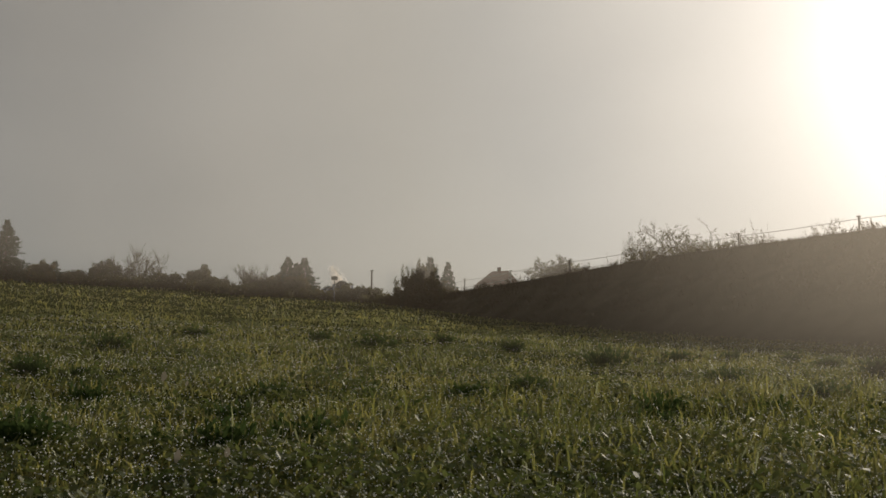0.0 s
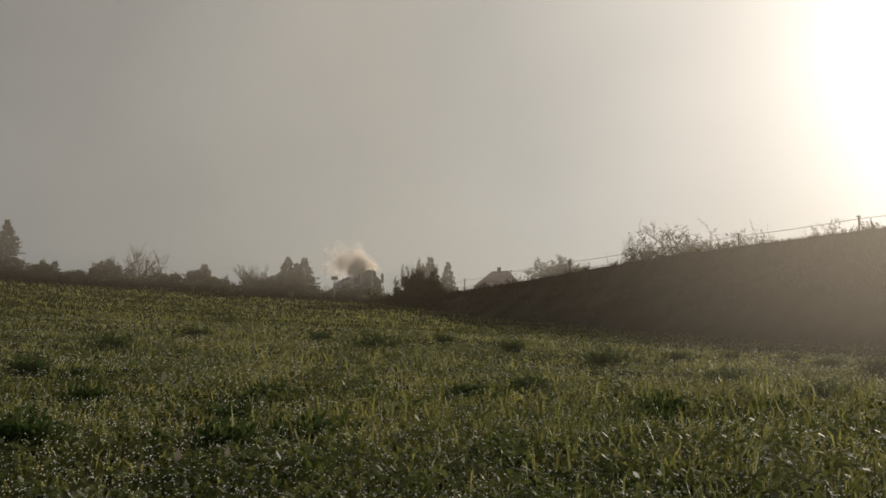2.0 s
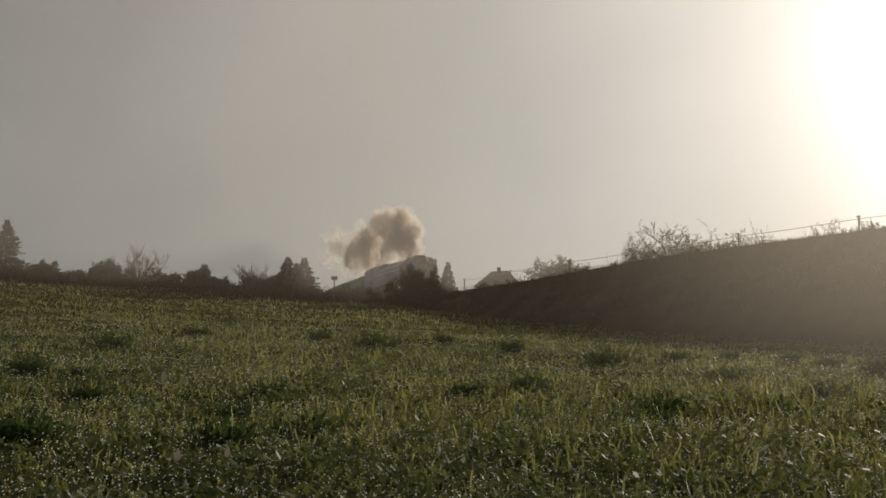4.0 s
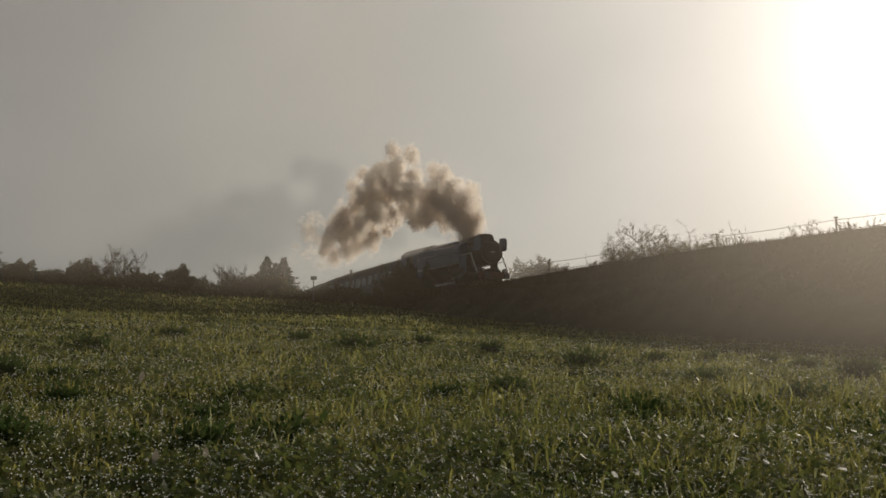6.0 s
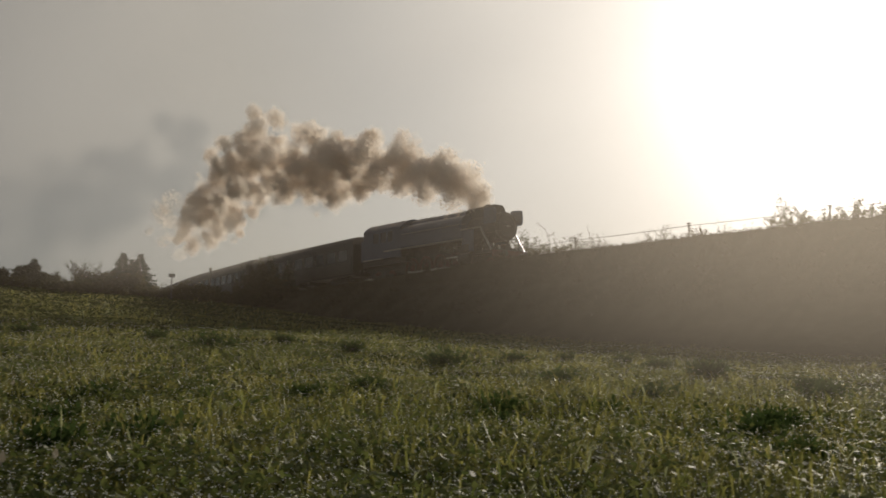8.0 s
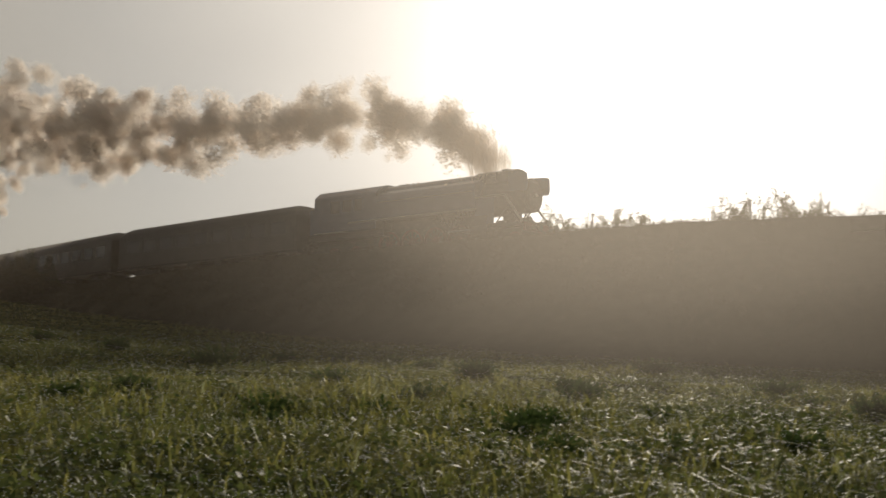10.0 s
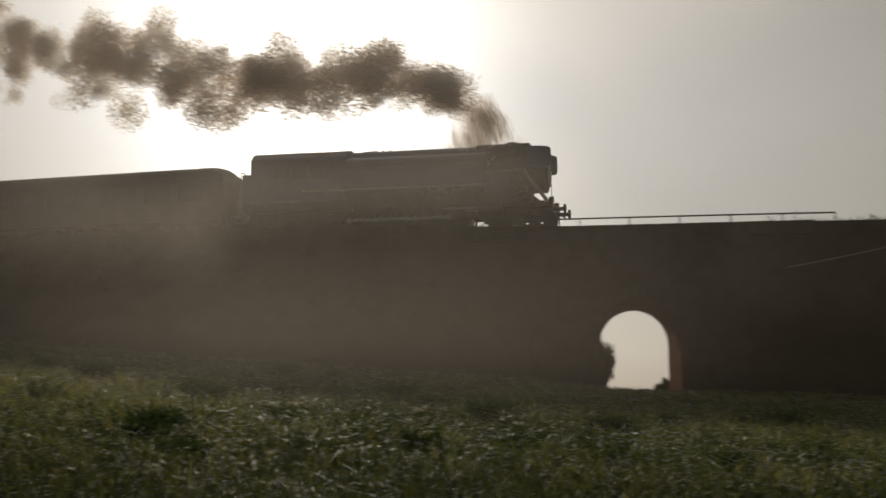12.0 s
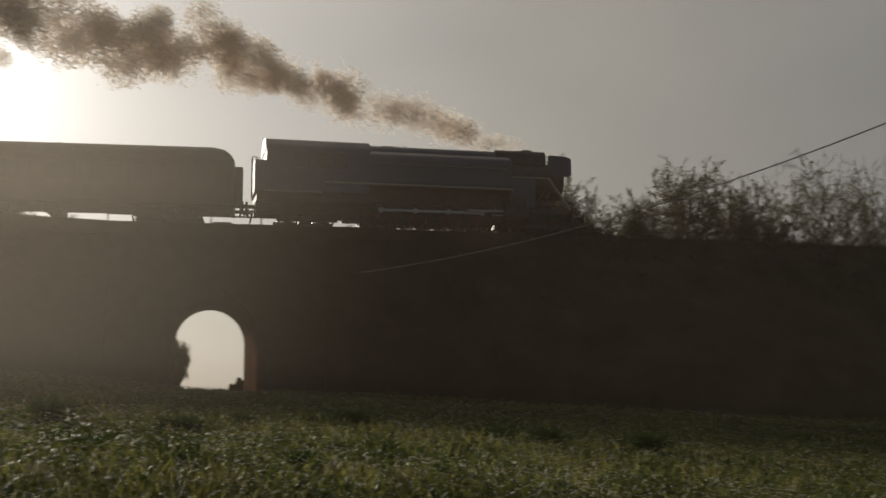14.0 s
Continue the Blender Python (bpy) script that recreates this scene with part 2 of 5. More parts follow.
def prism(bm, pts, a, b, axis="y"):
    """Extrudes a closed outline between a and b along an axis; pts are (x, z), or (y, z) for axis x."""
    def at(p, q):
        return (p[0], q, p[1]) if axis == "y" else (q, p[0], p[1])
    lo = [bm.verts.new(at(p, a)) for p in pts]
    hi = [bm.verts.new(at(p, b)) for p in pts]
    n = len(pts)
    bm.faces.new(lo)
    bm.faces.new(hi[::-1])
    for i in range(n):
        bm.faces.new((lo[i], hi[i], hi[(i + 1) % n], lo[(i + 1) % n]))
    bmesh.ops.recalc_face_normals(bm, faces=bm.faces)
    return bm


def wheel_mesh(name, r, width, spokes, mat, hub=0.16):
    bm = bmesh.new()
    n = 28
    for (ra, rb, w) in ((r * 0.86, r, width),):
        rings = []
        for rr, y in ((ra, -w / 2), (rb, -w / 2), (rb, w / 2), (ra, w / 2)):
            rings.append([bm.verts.new((rr * math.cos(2 * math.pi * i / n), y, rr * math.sin(2 * math.pi * i / n))) for i in range(n)])
        for k in range(4):
            A, B = rings[k], rings[(k + 1) % 4]
            for i in range(n):
                bm.faces.new((A[i], A[(i + 1) % n], B[(i + 1) % n], B[i]))
    rod(bm, (0, -width * 0.7, 0), (0, width * 0.7, 0), hub, n=14)
    for i in range(spokes):
        a = 2 * math.pi * i / spokes
        rod(bm, (hub * 0.8 * math.cos(a), 0, hub * 0.8 * math.sin(a)), (r * 0.88 * math.cos(a), 0, r * 0.88 * math.sin(a)), 0.045, 0.035, 6)
    me = bpy.data.meshes.new(name)
    bm.to_mesh(me)
    bm.free()
    me.materials.append(mat)
    return me


# ---------------------------------------------------------------- the line and the land
RAIL_Y, RAIL_K, RAIL_Z, RAIL_C = 58.9, 0.002518, 9.47, 0.0001665


def rail(x):
    return Vector((x, RAIL_Y + RAIL_K * x * x, RAIL_Z + RAIL_C * x * x))


def heading(x):
    return math.degrees(math.atan(2 * RAIL_K * x))


def land(x, y):
    """Height of the meadow: falls along the line, rises gently to it."""
    xc = max(-104.0, min(120.0, x))
    yc = max(-60.0, min(140.0, 60.0 + 1.2 * max(0.0, -x - 15.0), y))
    z = -0.06 * xc + 0.00045 * xc * xc + 0.033 * yc
    z += 0.10 * noise.noise((x * 0.16, y * 0.16, 0)) + 0.08 * noise.noise((x * 0.55, y * 0.55, 3))
    # the hollow way down to the passage
    z -= 0.5 * math.exp(-((x + 0.4) / 4.5) ** 2 - ((y - 62) / 16) ** 2)
    # a shallow cutting where the line runs into the hill
    if x < -60:
        t = max(0.0, min(1.0, (abs(across(x, y)) - 4.0) / 7.0))
        low = RAIL_Z + RAIL_C * x * x - 0.5
        if z > low:
            z = low + (z - low) * t
    return z


def across(x, y):
    """Distance from the track's middle, negative on the meadow's side."""
    slope = 2 * RAIL_K * x
    return (y - RAIL_Y - RAIL_K * x * x) / math.sqrt(1 + slope * slope)


TOP_HALF = 3.3


class Soup:
    """Collects many small shapes for one mesh."""

    def __init__(self):
        self.v, self.f = [], []

    def tube(self, a, b, r0, r1, n=4):
        d = b - a
        if d.length < 1e-6:
            return
        q = d.to_track_quat("Z", "Y")
        k = len(self.v)
        for c, r in ((a, r0), (b, r1)):
            for i in range(n):
                t = 2 * math.pi * i / n
                self.v.append(c + q @ Vector((r * math.cos(t), r * math.sin(t), 0)))
        for i in range(n):
            j = (i + 1) % n
            self.f.append((k + i, k + j, k + n + j, k + n + i))

    def leaf(self, c, way, up, length, width):
        side = way.cross(up)
        if side.length < 1e-6:
            side = Vector((1, 0, 0))
        side = side.normalized() * width / 2
        k = len(self.v)
        self.v += [c, c + way * length * 0.5 + side, c + way * length, c + way * length * 0.5 - side]
        self.f.append((k, k + 1, k + 2, k + 3))

    def mesh(self, name, mat):
        me = bpy.data.meshes.new(name)
        me.from_pydata([tuple(p) for p in self.v], [], self.f)
        me.materials.append(mat)
        return me


def unit(rng):
    while True:
        v = Vector((rng.uniform(-1, 1), rng.uniform(-1, 1), rng.uniform(-1, 1)))
        if 0.05 < v.length < 1:
            return v.normalized()


# ground: fine near the meadow, coarse to the horizon, one sheet
def build_ground():
    xs = [-1600, -1100, -700, -450, -320] + [x * 2.5 for x in range(-96, 61)] + [200, 300, 450, 700, 1100, 1600]
    ys = [-1600, -1000, -500, -250, -140, -90] + [y * 2.5 for y in range(-24, 69)] + [200, 260, 350, 500, 800, 1200, 1600]
    xs, ys = sorted(set(xs)), sorted(set(ys))
    verts = [(x, y, land(x, y)) for y in ys for x in xs]
    n = len(xs)
    faces = [(j * n + i, j * n + i + 1, (j + 1) * n + i + 1, (j + 1) * n + i) for j in range(len(ys) - 1) for i in range(n - 1)]
    me = bpy.data.meshes.new("ground")
    me.from_pydata(verts, [], faces)
    me.materials.append(M_SOIL)
    me.polygons.foreach_set("use_smooth", [True] * len(me.polygons))
    tagged(new("ground", me), "green dewy meadow soil sloping down along the railway", "ground", kind="structure")


build_ground()

BRIDGE_L, BRIDGE_R = -5.2, 4.6


def batter(x):
    """Run over rise of the bank's side: almost a wall at the bridge, a grassy slope elsewhere."""
    d = abs(x + 0.3)
    t = max(0.0, min(1.0, (d - 5.5) / 14.0))
    return 0.10 + 1.2 * t * t * (3 - 2 * t)


def shoulder(x):
    """The overgrown ridge along the bank's near edge, over its top."""
    t = max(0.0, min(1.0, (-x - 4.0) / 12.0)) * (1 - 0.75 * max(0.0, min(1.0, (-x - 42.0) / 18.0)))
    return 0.2 + 0.5 * t + 0.1 * noise.noise((x * 0.7, 2.0, 0.0)) * t


def bank_section(x):
    c = rail(x)
    a = radians(heading(x))
    nx, ny = -math.sin(a), math.cos(a)
    top = c.z - 0.42
    row = []
    for side in (-1, 1):
        pts = []
        off, k = TOP_HALF, batter(x)
        foot = off + 0.2
        for _ in range(6):
            px, py = c.x + nx * side * foot, c.y + ny * side * foot
            foot = off + max(0.4, k * (top - land(px, py)) + 0.2)
        low = land(c.x + nx * side * foot, c.y + ny * side * foot) - 0.4
        for i in range(9):
            t = i / 8
            bulge = 0.22 * noise.noise((x * 0.3, side * 7 + t * 3.0, 1.7)) * math.sin(math.pi * min(1, t * 1.02))
            o = foot + (off - foot) * t + bulge * 0.6
            z = low + (top - low) * t + (0.18 * noise.noise((x * 0.45, side * 3 + t * 4, 5.0)) if 0 < t < 1 else 0)
            pts.append((c.x + nx * side * o, c.y + ny * side * o, z))
        if side < 0:
            pts[-1] = (pts[-1][0], pts[-1][1], top + shoulder(x))
            o = off - 0.75
            pts.append((c.x - nx * o, c.y - ny * o, top - 0.02))
        row += pts if side < 0 else pts[::-1]
    return row


def build_bank(name, x0, x1, step):
    n = max(2, int(abs(x1 - x0) / step) + 1)
    rows = [bank_section(x0 + (x1 - x0) * i / (n - 1)) for i in range(n)]
    w = len(rows[0])
    verts = [p for r in rows for p in r]
    faces = [(i * w + j, (i + 1) * w + j, (i + 1) * w + j + 1, i * w + j + 1) for i in range(n - 1) for j in range(w - 1)]
    faces += [tuple(range(w)), tuple((n - 1) * w + j for j in range(w))[::-1]]
    me = bpy.data.meshes.new(name)
    me.from_pydata(verts, [], faces)
    me.materials.append(M_BANK)
    tagged(new(name, me), "dark railway embankment overgrown with brown grass and scrub", "embankment", kind="structure")


build_bank("embankment", -230, BRIDGE_L, 1.2)
build_bank("embankment", BRIDGE_R, 150, 1.2)


def build_bridge():
    """Masonry bridge with one arched passage, set a little askew."""
    base = empty("bridge", "dark masonry railway bridge with one arched passage through the bank", "bridge", kind="structure")
    floor = 1.2
    spring, crown = 4.0, 5.85
    front, back = RAIL_Y - TOP_HALF - 1.0, RAIL_Y + TOP_HALF + 1.1
    near, far = (-2.12, 1.5), (-2.52, 1.06)
    top = RAIL_Z - 0.42

    def outline(lo, hi, pad=0.0):
        c, r = (lo + hi) / 2, (hi - lo) / 2 + pad
        pts = [(hi + pad, floor)]
        for i in range(17):
            a = math.pi * i / 16
            pts.append((c + r * math.cos(a), spring + (crown - spring + pad) * math.sin(a)))
        pts.append((lo - pad, floor))
        return pts

    def shell(mat, name, label, pad_in, pad_out, y0, y1):
        """A body with the passage cut through it, between two depths."""
        bm = bmesh.new()
        ends = []
        for y in (y0, y1):
            s = (y - front) / (back - front)
            lo, hi = near[0] + (far[0] - near[0]) * s, near[1] + (far[1] - near[1]) * s
            inner = outline(lo, hi, pad_in)
            if pad_out is None:
                outer = [(BRIDGE_L - 0.02, floor), (BRIDGE_L - 0.02, top), (BRIDGE_R + 0.02, top), (BRIDGE_R + 0.02, floor)]
            else:
                outer = outline(lo, hi, pad_out)[::-1]
            ends.append([bm.verts.new((p[0], y, p[1])) for p in inner + outer])
        bm.faces.new(ends[0])
        bm.faces.new(ends[1][::-1])
        n = len(ends[0])
        for i in range(n):
            bm.faces.new((ends[0][i], ends[1][i], ends[1][(i + 1) % n], ends[0][(i + 1) % n]))
        bmesh.ops.recalc_face_normals(bm, faces=bm.faces)
        bmesh.ops.triangulate(bm, faces=bm.faces)
        return part(name, bm, mat, base, label)

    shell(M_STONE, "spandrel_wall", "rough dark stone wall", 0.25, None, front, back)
    shell(M_BRICK, "vault", "reddish brick vault lining", 0.0, 0.25, front + 0.05, back - 0.05)
    # arch stones round both mouths
    for y, s in ((front, 0.0), (back, 1.0)):
        lo, hi = near[0] + (far[0] - near[0]) * s, near[1] + (far[1] - near[1]) * s
        c, r = (lo + hi) / 2, (hi - lo) / 2
        for i in range(15):
            bm = bmesh.new()
            a0, a1 = math.pi * (i + 0.04) / 15, math.pi * (i + 0.96) / 15
            pts = []
            for a, q in ((a0, 0.0), (a1, 0.0), (a1, 0.46), (a0, 0.46)):
                pts.append((c + (r + q) * math.cos(a), spring + (crown - spring + q) * math.sin(a)))
            prism(bm, pts, y - 0.06 if s == 0 else y - 0.2, y + 0.2 if s == 0 else y + 0.06)
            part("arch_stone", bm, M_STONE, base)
    for y in (RAIL_Y - TOP_HALF - 0.3, back - 0.35):
        for i in range(9):
            w = (BRIDGE_R - BRIDGE_L + 6) / 9
            x = BRIDGE_L - 3 + i * w
            bm = bmesh.new()
            box(bm, x + 0.01, x + w - 0.01, y, y + 0.45, top - 0.4, top + 0.2, 0.02)
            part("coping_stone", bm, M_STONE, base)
    bm = bmesh.new()
    box(bm, -4.5, 3.5, front - 6, back + 10, floor - 1.2, land(0, 58) - 0.05)
    part("track_floor", bm, M_BANK, base, "trodden earth floor of the passage")


build_bridge()


def build_track():
    track = empty("railway_track", "single railway track on grey ballast along the bank", "track", kind="structure")
    n = 140
    xs = [-225 + 370 * i / (n - 1) for i in range(n)]

    def sweep(name, profile, mat, label):
        v, f = [], []
        for x in xs:
            c, a = rail(x), radians(heading(x))
            for (o, z) in profile:
                v.append((c.x - math.sin(a) * o, c.y + math.cos(a) * o, c.z + z))
        w = len(profile)
        for i in range(n - 1):
            for j in range(w):
                f.append((i * w + j, (i + 1) * w + j, (i + 1) * w + (j + 1) % w, i * w + (j + 1) % w))
        me = bpy.data.meshes.new(name)
        me.from_pydata(v, [], f)
        me.materials.append(mat)
        ob = new(name, me)
        ob.parent = track
        tagged(ob, label)

    sweep("ballast_bed", [(-2.5, -0.5), (-1.6, -0.19), (1.6, -0.19), (2.5, -0.5)], M_BALLAST, "grey stone ballast")
    for s in (-0.75, 0.75):
        sweep("rail", [(s - 0.07, -0.16), (s - 0.02, -0.13), (s - 0.035, 0.0), (s + 0.035, 0.0), (s + 0.02, -0.13), (s + 0.07, -0.16)], M_RAIL, "rusty steel rail")
    bm = bmesh.new()
    box(bm, -0.13, 0.13, -1.25, 1.25, -0.24, -0.135, 0.015)
    one = part("sleeper", bm, M_SLEEPER, track)
    for i in range(-60, 60):
        x = i * 0.65
        c = rail(x)
        m = pose(c.x, c.y, c.z, 0, 0, heading(x))
        if i == -60:
            one.matrix_basis = m
        else:
            share("sleeper", one.data, track, m)


build_track()


def build_mist(name, radius, mat, height, label):
    """A hanging sheet of ground mist, bowed round the meadow."""
    v, f, uv = [], [], []
    n, k = 130, 24
    for i in range(n + 1):
        a = radians(84 - 130 * i / n)
        r = radius
        x, y = -r * math.sin(a), r * math.cos(a)
        z0 = land(x, y) - 0.3
        for j in range(k + 1):
            v.append((x, y, z0 + height * j / k))
            uv.append((i / n, j / k))
    for i in range(n):
        for j in range(k):
            q = i * (k + 1) + j
            f.append((q, q + k + 1, q + k + 2, q + 1))
    me = bpy.data.meshes.new(name)
    me.from_pydata(v, [], f)
    layer = me.uv_layers.new(name="UVMap")
    for lo in me.loops:
        layer.data[lo.index].uv = uv[lo.vertex_index]
    me.polygons.foreach_set("use_smooth", [True] * len(me.polygons))
    me.materials.append(mat)
    tagged(new(name, me), label, "mist", kind="stuff")


build_mist("mist", 13, M_MIST_N, 22, "thin bright mist over the near meadow, also standing in for lens glare")
build_mist("mist", 36, M_MIST_A, 46, "thin sunlit morning mist over the meadow, also standing in for lens glare")
build_mist("mist", 62, M_MIST_C, 70, "drifting morning mist along the bank")
build_mist("mist", 98, M_MIST_B, 100, "pale morning mist beyond the meadow")


# ---------------------------------------------------------------- meadow plants
def build_grass():
    """Long dewy grass, dense near the viewpoint and sparser, in broader tufts, further out."""
    rng = np.random.default_rng(5)
    count = 300000
    az = np.radians(rng.uniform(-36, 72, count))
    u = rng.random(count)
    r = 4.2 * (125 / 4.2) ** (u ** 1.15)
    x, y = -r * np.sin(az), r * np.cos(az)
    # gather into tufts
    cell = 0.3 + 0.012 * r
    cx, cy = np.round(x / cell) * cell, np.round(y / cell) * cell
    pull = rng.random(count) ** 2 * 0.55
    x, y = x + (cx - x) * pull, y + (cy - y) * pull
    keep = y < RAIL_Y + RAIL_K * x * x - 6.5
    x, y, r, cx, cy = x[keep], y[keep], r[keep], cx[keep], cy[keep]
    n = len(x)
    z = np.array([land(a, b) for a, b in zip(x.tolist(), y.tolist())])
    tuft = np.sin(cx * 12.9898 + cy * 78.233) * 43758.5453
    tuft = tuft - np.floor(tuft)
    patch = np.array([noise.noise((a * 0.22, b * 0.22, 9.0)) for a, b in zip(x.tolist(), y.tolist())])
    h = (0.05 + 0.12 * rng.random(n) ** 1.7) * (0.35 + 1.2 * tuft ** 1.8) * (1 + 1.0 * patch) * (1 + 0.006 * r)
    h = np.maximum(h, 0.025)
    w = (0.0020 + 0.0024 * rng.random(n)) * (1 + 0.1 * r)
    turn = rng.uniform(0, 2 * np.pi, n)
    lean = rng.uniform(0.2, 2.0, n) * h
    dx, dy = np.cos(turn), np.sin(turn)
    face = rng.uniform(0, 2 * np.pi, n)
    sx, sy = np.cos(face) * w, np.sin(face) * w
    V = np.empty((n, 5, 3))
    V[:, 0] = np.stack([x - sx, y - sy, z - 0.03], 1)
    V[:, 1] = np.stack([x + sx, y + sy, z - 0.03], 1)
    V[:, 2] = np.stack([x + sx * .8 + dx * lean * .3, y + sy * .8 + dy * lean * .3, z + h * .62], 1)
    V[:, 3] = np.stack([x - sx * .8 + dx * lean * .3, y - sy * .8 + dy * lean * .3, z + h * .62], 1)
    V[:, 4] = np.stack([x + dx * lean, y + dy * lean, z + h * (1.0 - 0.36 * lean / h)], 1)
    base = (np.arange(n) * 5)[:, None]
    loops = np.concatenate([base + np.array([[0, 1, 2, 3]]), base + np.array([[3, 2, 4]])], 1).ravel()
    me = bpy.data.meshes.new("meadow_grass")
    me.vertices.add(n * 5)
    me.vertices.foreach_set("co", V.ravel())
    me.loops.add(len(loops))
    me.loops.foreach_set("vertex_index", loops)
    me.polygons.add(2 * n)
    start = (np.arange(n) * 7)[:, None] + np.array([[0, 4]])
    me.polygons.foreach_set("loop_start", start.ravel())
    me.materials.append(M_GRASS)
    me.materials.append(M_PALE)
    me.polygons.foreach_set("material_index", np.repeat((rng.random(n) < 0.1).astype(np.int32), 2))
    me.update(calc_edges=True)
    tagged(new("meadow_grass", me), "long wet green grass with dew on a sloping meadow", "grass", kind="stuff")


build_grass()


def build_dew():
    """Drops that hang in the grass, coloured white for their sparkle."""
    rng = np.random.default_rng(31)
    n = 60000
    az = np.radians(rng.uniform(-34, 70, n))
    r = 4.6 * (50 / 4.6) ** rng.random(n)
    x, y = -r * np.sin(az), r * np.cos(az)
    z = np.array([land(a, b) for a, b in zip(x.tolist(), y.tolist())]) + 0.03 + 0.12 * rng.random(n)
    s = (0.0014 + 0.0016 * rng.random(n)) * (1 + 0.06 * r)
    unit_v = np.array([(1, 1, 1), (-1, -1, 1), (-1, 1, -1), (1, -1, -1)], float)
    V = np.stack([x, y, z], 1)[:, None, :] + unit_v[None] * s[:, None, None]
    tri = np.array([(0, 2, 1), (0, 1, 3), (0, 3, 2), (1, 2, 3)])
    loops = ((np.arange(n) * 4)[:, None, None] + tri[None]).ravel()
    me = bpy.data.meshes.new("dew")
    me.vertices.add(n * 4)
    me.vertices.foreach_set("co", V.ravel())
    me.loops.add(len(loops))
    me.loops.foreach_set("vertex_index", loops)
    me.polygons.add(n * 4)
    me.polygons.foreach_set("loop_start", np.arange(n * 4) * 3)
    me.polygons.foreach_set("use_smooth", np.ones(n * 4, bool))
    me.materials.append(M_DEW_GLINT)
    me.update(calc_edges=True)
    tagged(new("dew", me), "white dew drops in the meadow grass, their glitter put into the colour", "dew", kind="stuff")


build_dew()


def build_clover():
    """Low broad-leaved growth in patches between the grass."""
    rng = np.random.default_rng(77)
    clumps = 1500
    az = np.radians(rng.uniform(-36, 71, clumps))
    r = 4.6 * (60 / 4.6) ** (rng.random(clumps) ** 1.1)
    cx, cy = -r * np.sin(az), r * np.cos(az)
    per = 80
    wide = rng.uniform(0.08, 0.3, clumps) * (1 + 0.02 * r)
    tall = rng.uniform(0.06, 0.24, clumps)
    x = (cx[:, None] + rng.normal(0, 1, (clumps, per)) * wide[:, None]).ravel()
    y = (cy[:, None] + rng.normal(0, 1, (clumps, per)) * wide[:, None]).ravel()
    dome = np.exp(-((x - np.repeat(cx, per)) ** 2 + (y - np.repeat(cy, per)) ** 2) / (2 * np.repeat(wide, per) ** 2))
    up = np.repeat(tall, per) * (0.25 + 0.75 * dome) * rng.uniform(0.45, 1.1, clumps * per)
    z = np.array([land(a, b) for a, b in zip(x.tolist(), y.tolist())]) + up
    n = clumps * per
    s = rng.uniform(0.011, 0.028, n) * (1 + 0.035 * np.repeat(r, per))
    turn = rng.uniform(0, 2 * np.pi, n)
    tilt = rng.normal(0, 0.5, n)
    ax = np.stack([np.cos(turn) * np.cos(tilt), np.sin(turn) * np.cos(tilt), np.sin(tilt)], 1) * s[:, None]
    roll = rng.normal(0, 0.4, n)
    bx = np.stack([-np.sin(turn) * np.cos(roll), np.cos(turn) * np.cos(roll), np.sin(roll)], 1) * s[:, None] * 0.62
    c = np.stack([x, y, z], 1)
    V = np.stack([c - ax, c + bx - ax * 0.1, c + ax, c - bx - ax * 0.1], 1)
    me = bpy.data.meshes.new("low_herbs")
    me.vertices.add(n * 4)
    me.vertices.foreach_set("co", V.ravel())
    me.loops.add(n * 4)
    me.loops.foreach_set("vertex_index", np.arange(n * 4))
    me.polygons.add(n)
    me.polygons.foreach_set("loop_start", np.arange(n) * 4)
    me.materials.append(M_CLOVER)
    me.update(calc_edges=True)
    tagged(new("low_herbs", me), "low wet broad-leaved herbs growing in the meadow grass", "herbs", kind="stuff")


build_clover()


def build_weed(size, seed):
    rng = random.Random(seed)
    s = Soup()
    for _ in range(110):
        a = rng.uniform(0, 2 * math.pi)
        lift = rng.uniform(0.15, 1.1)
        way = Vector((math.cos(a) * math.cos(lift), math.sin(a) * math.cos(lift), math.sin(lift)))
        root = Vector((rng.gauss(0, 0.26), rng.gauss(0, 0.26), rng.uniform(0, 0.1))) * size
        s.tube(Vector((0, 0, 0)), root, 0.006, 0.006, 3)
        tip = root + way * size * rng.uniform(0.2, 0.55)
        s.tube(root, tip, 0.006, 0.004, 3)
        for k in range(3):
            w2 = (way + unit(rng) * 0.7).normalized()
            s.leaf(root + (tip - root) * (0.4 + 0.3 * k), w2, unit(rng), size * rng.uniform(0.1, 0.24), size * rng.uniform(0.05, 0.11))
    return s.mesh("weed", M_WEED)


WEEDS = [build_weed(1.0, 20 + i) for i in range(4)]


def ray_ground(az, el):
    """Where a sight line from the viewpoint, so many degrees round and up, meets the meadow."""
    a, e = radians(az), radians(el)
    d = Vector((-math.sin(a) * math.cos(e), math.cos(a) * math.cos(e), math.sin(e)))
    t = 3.0
    while t < 120:
        p = Vector(EYE) + d * t
        if p.z <= land(p.x, p.y):
            return p
        t += 0.1 + t * 0.005
    return p


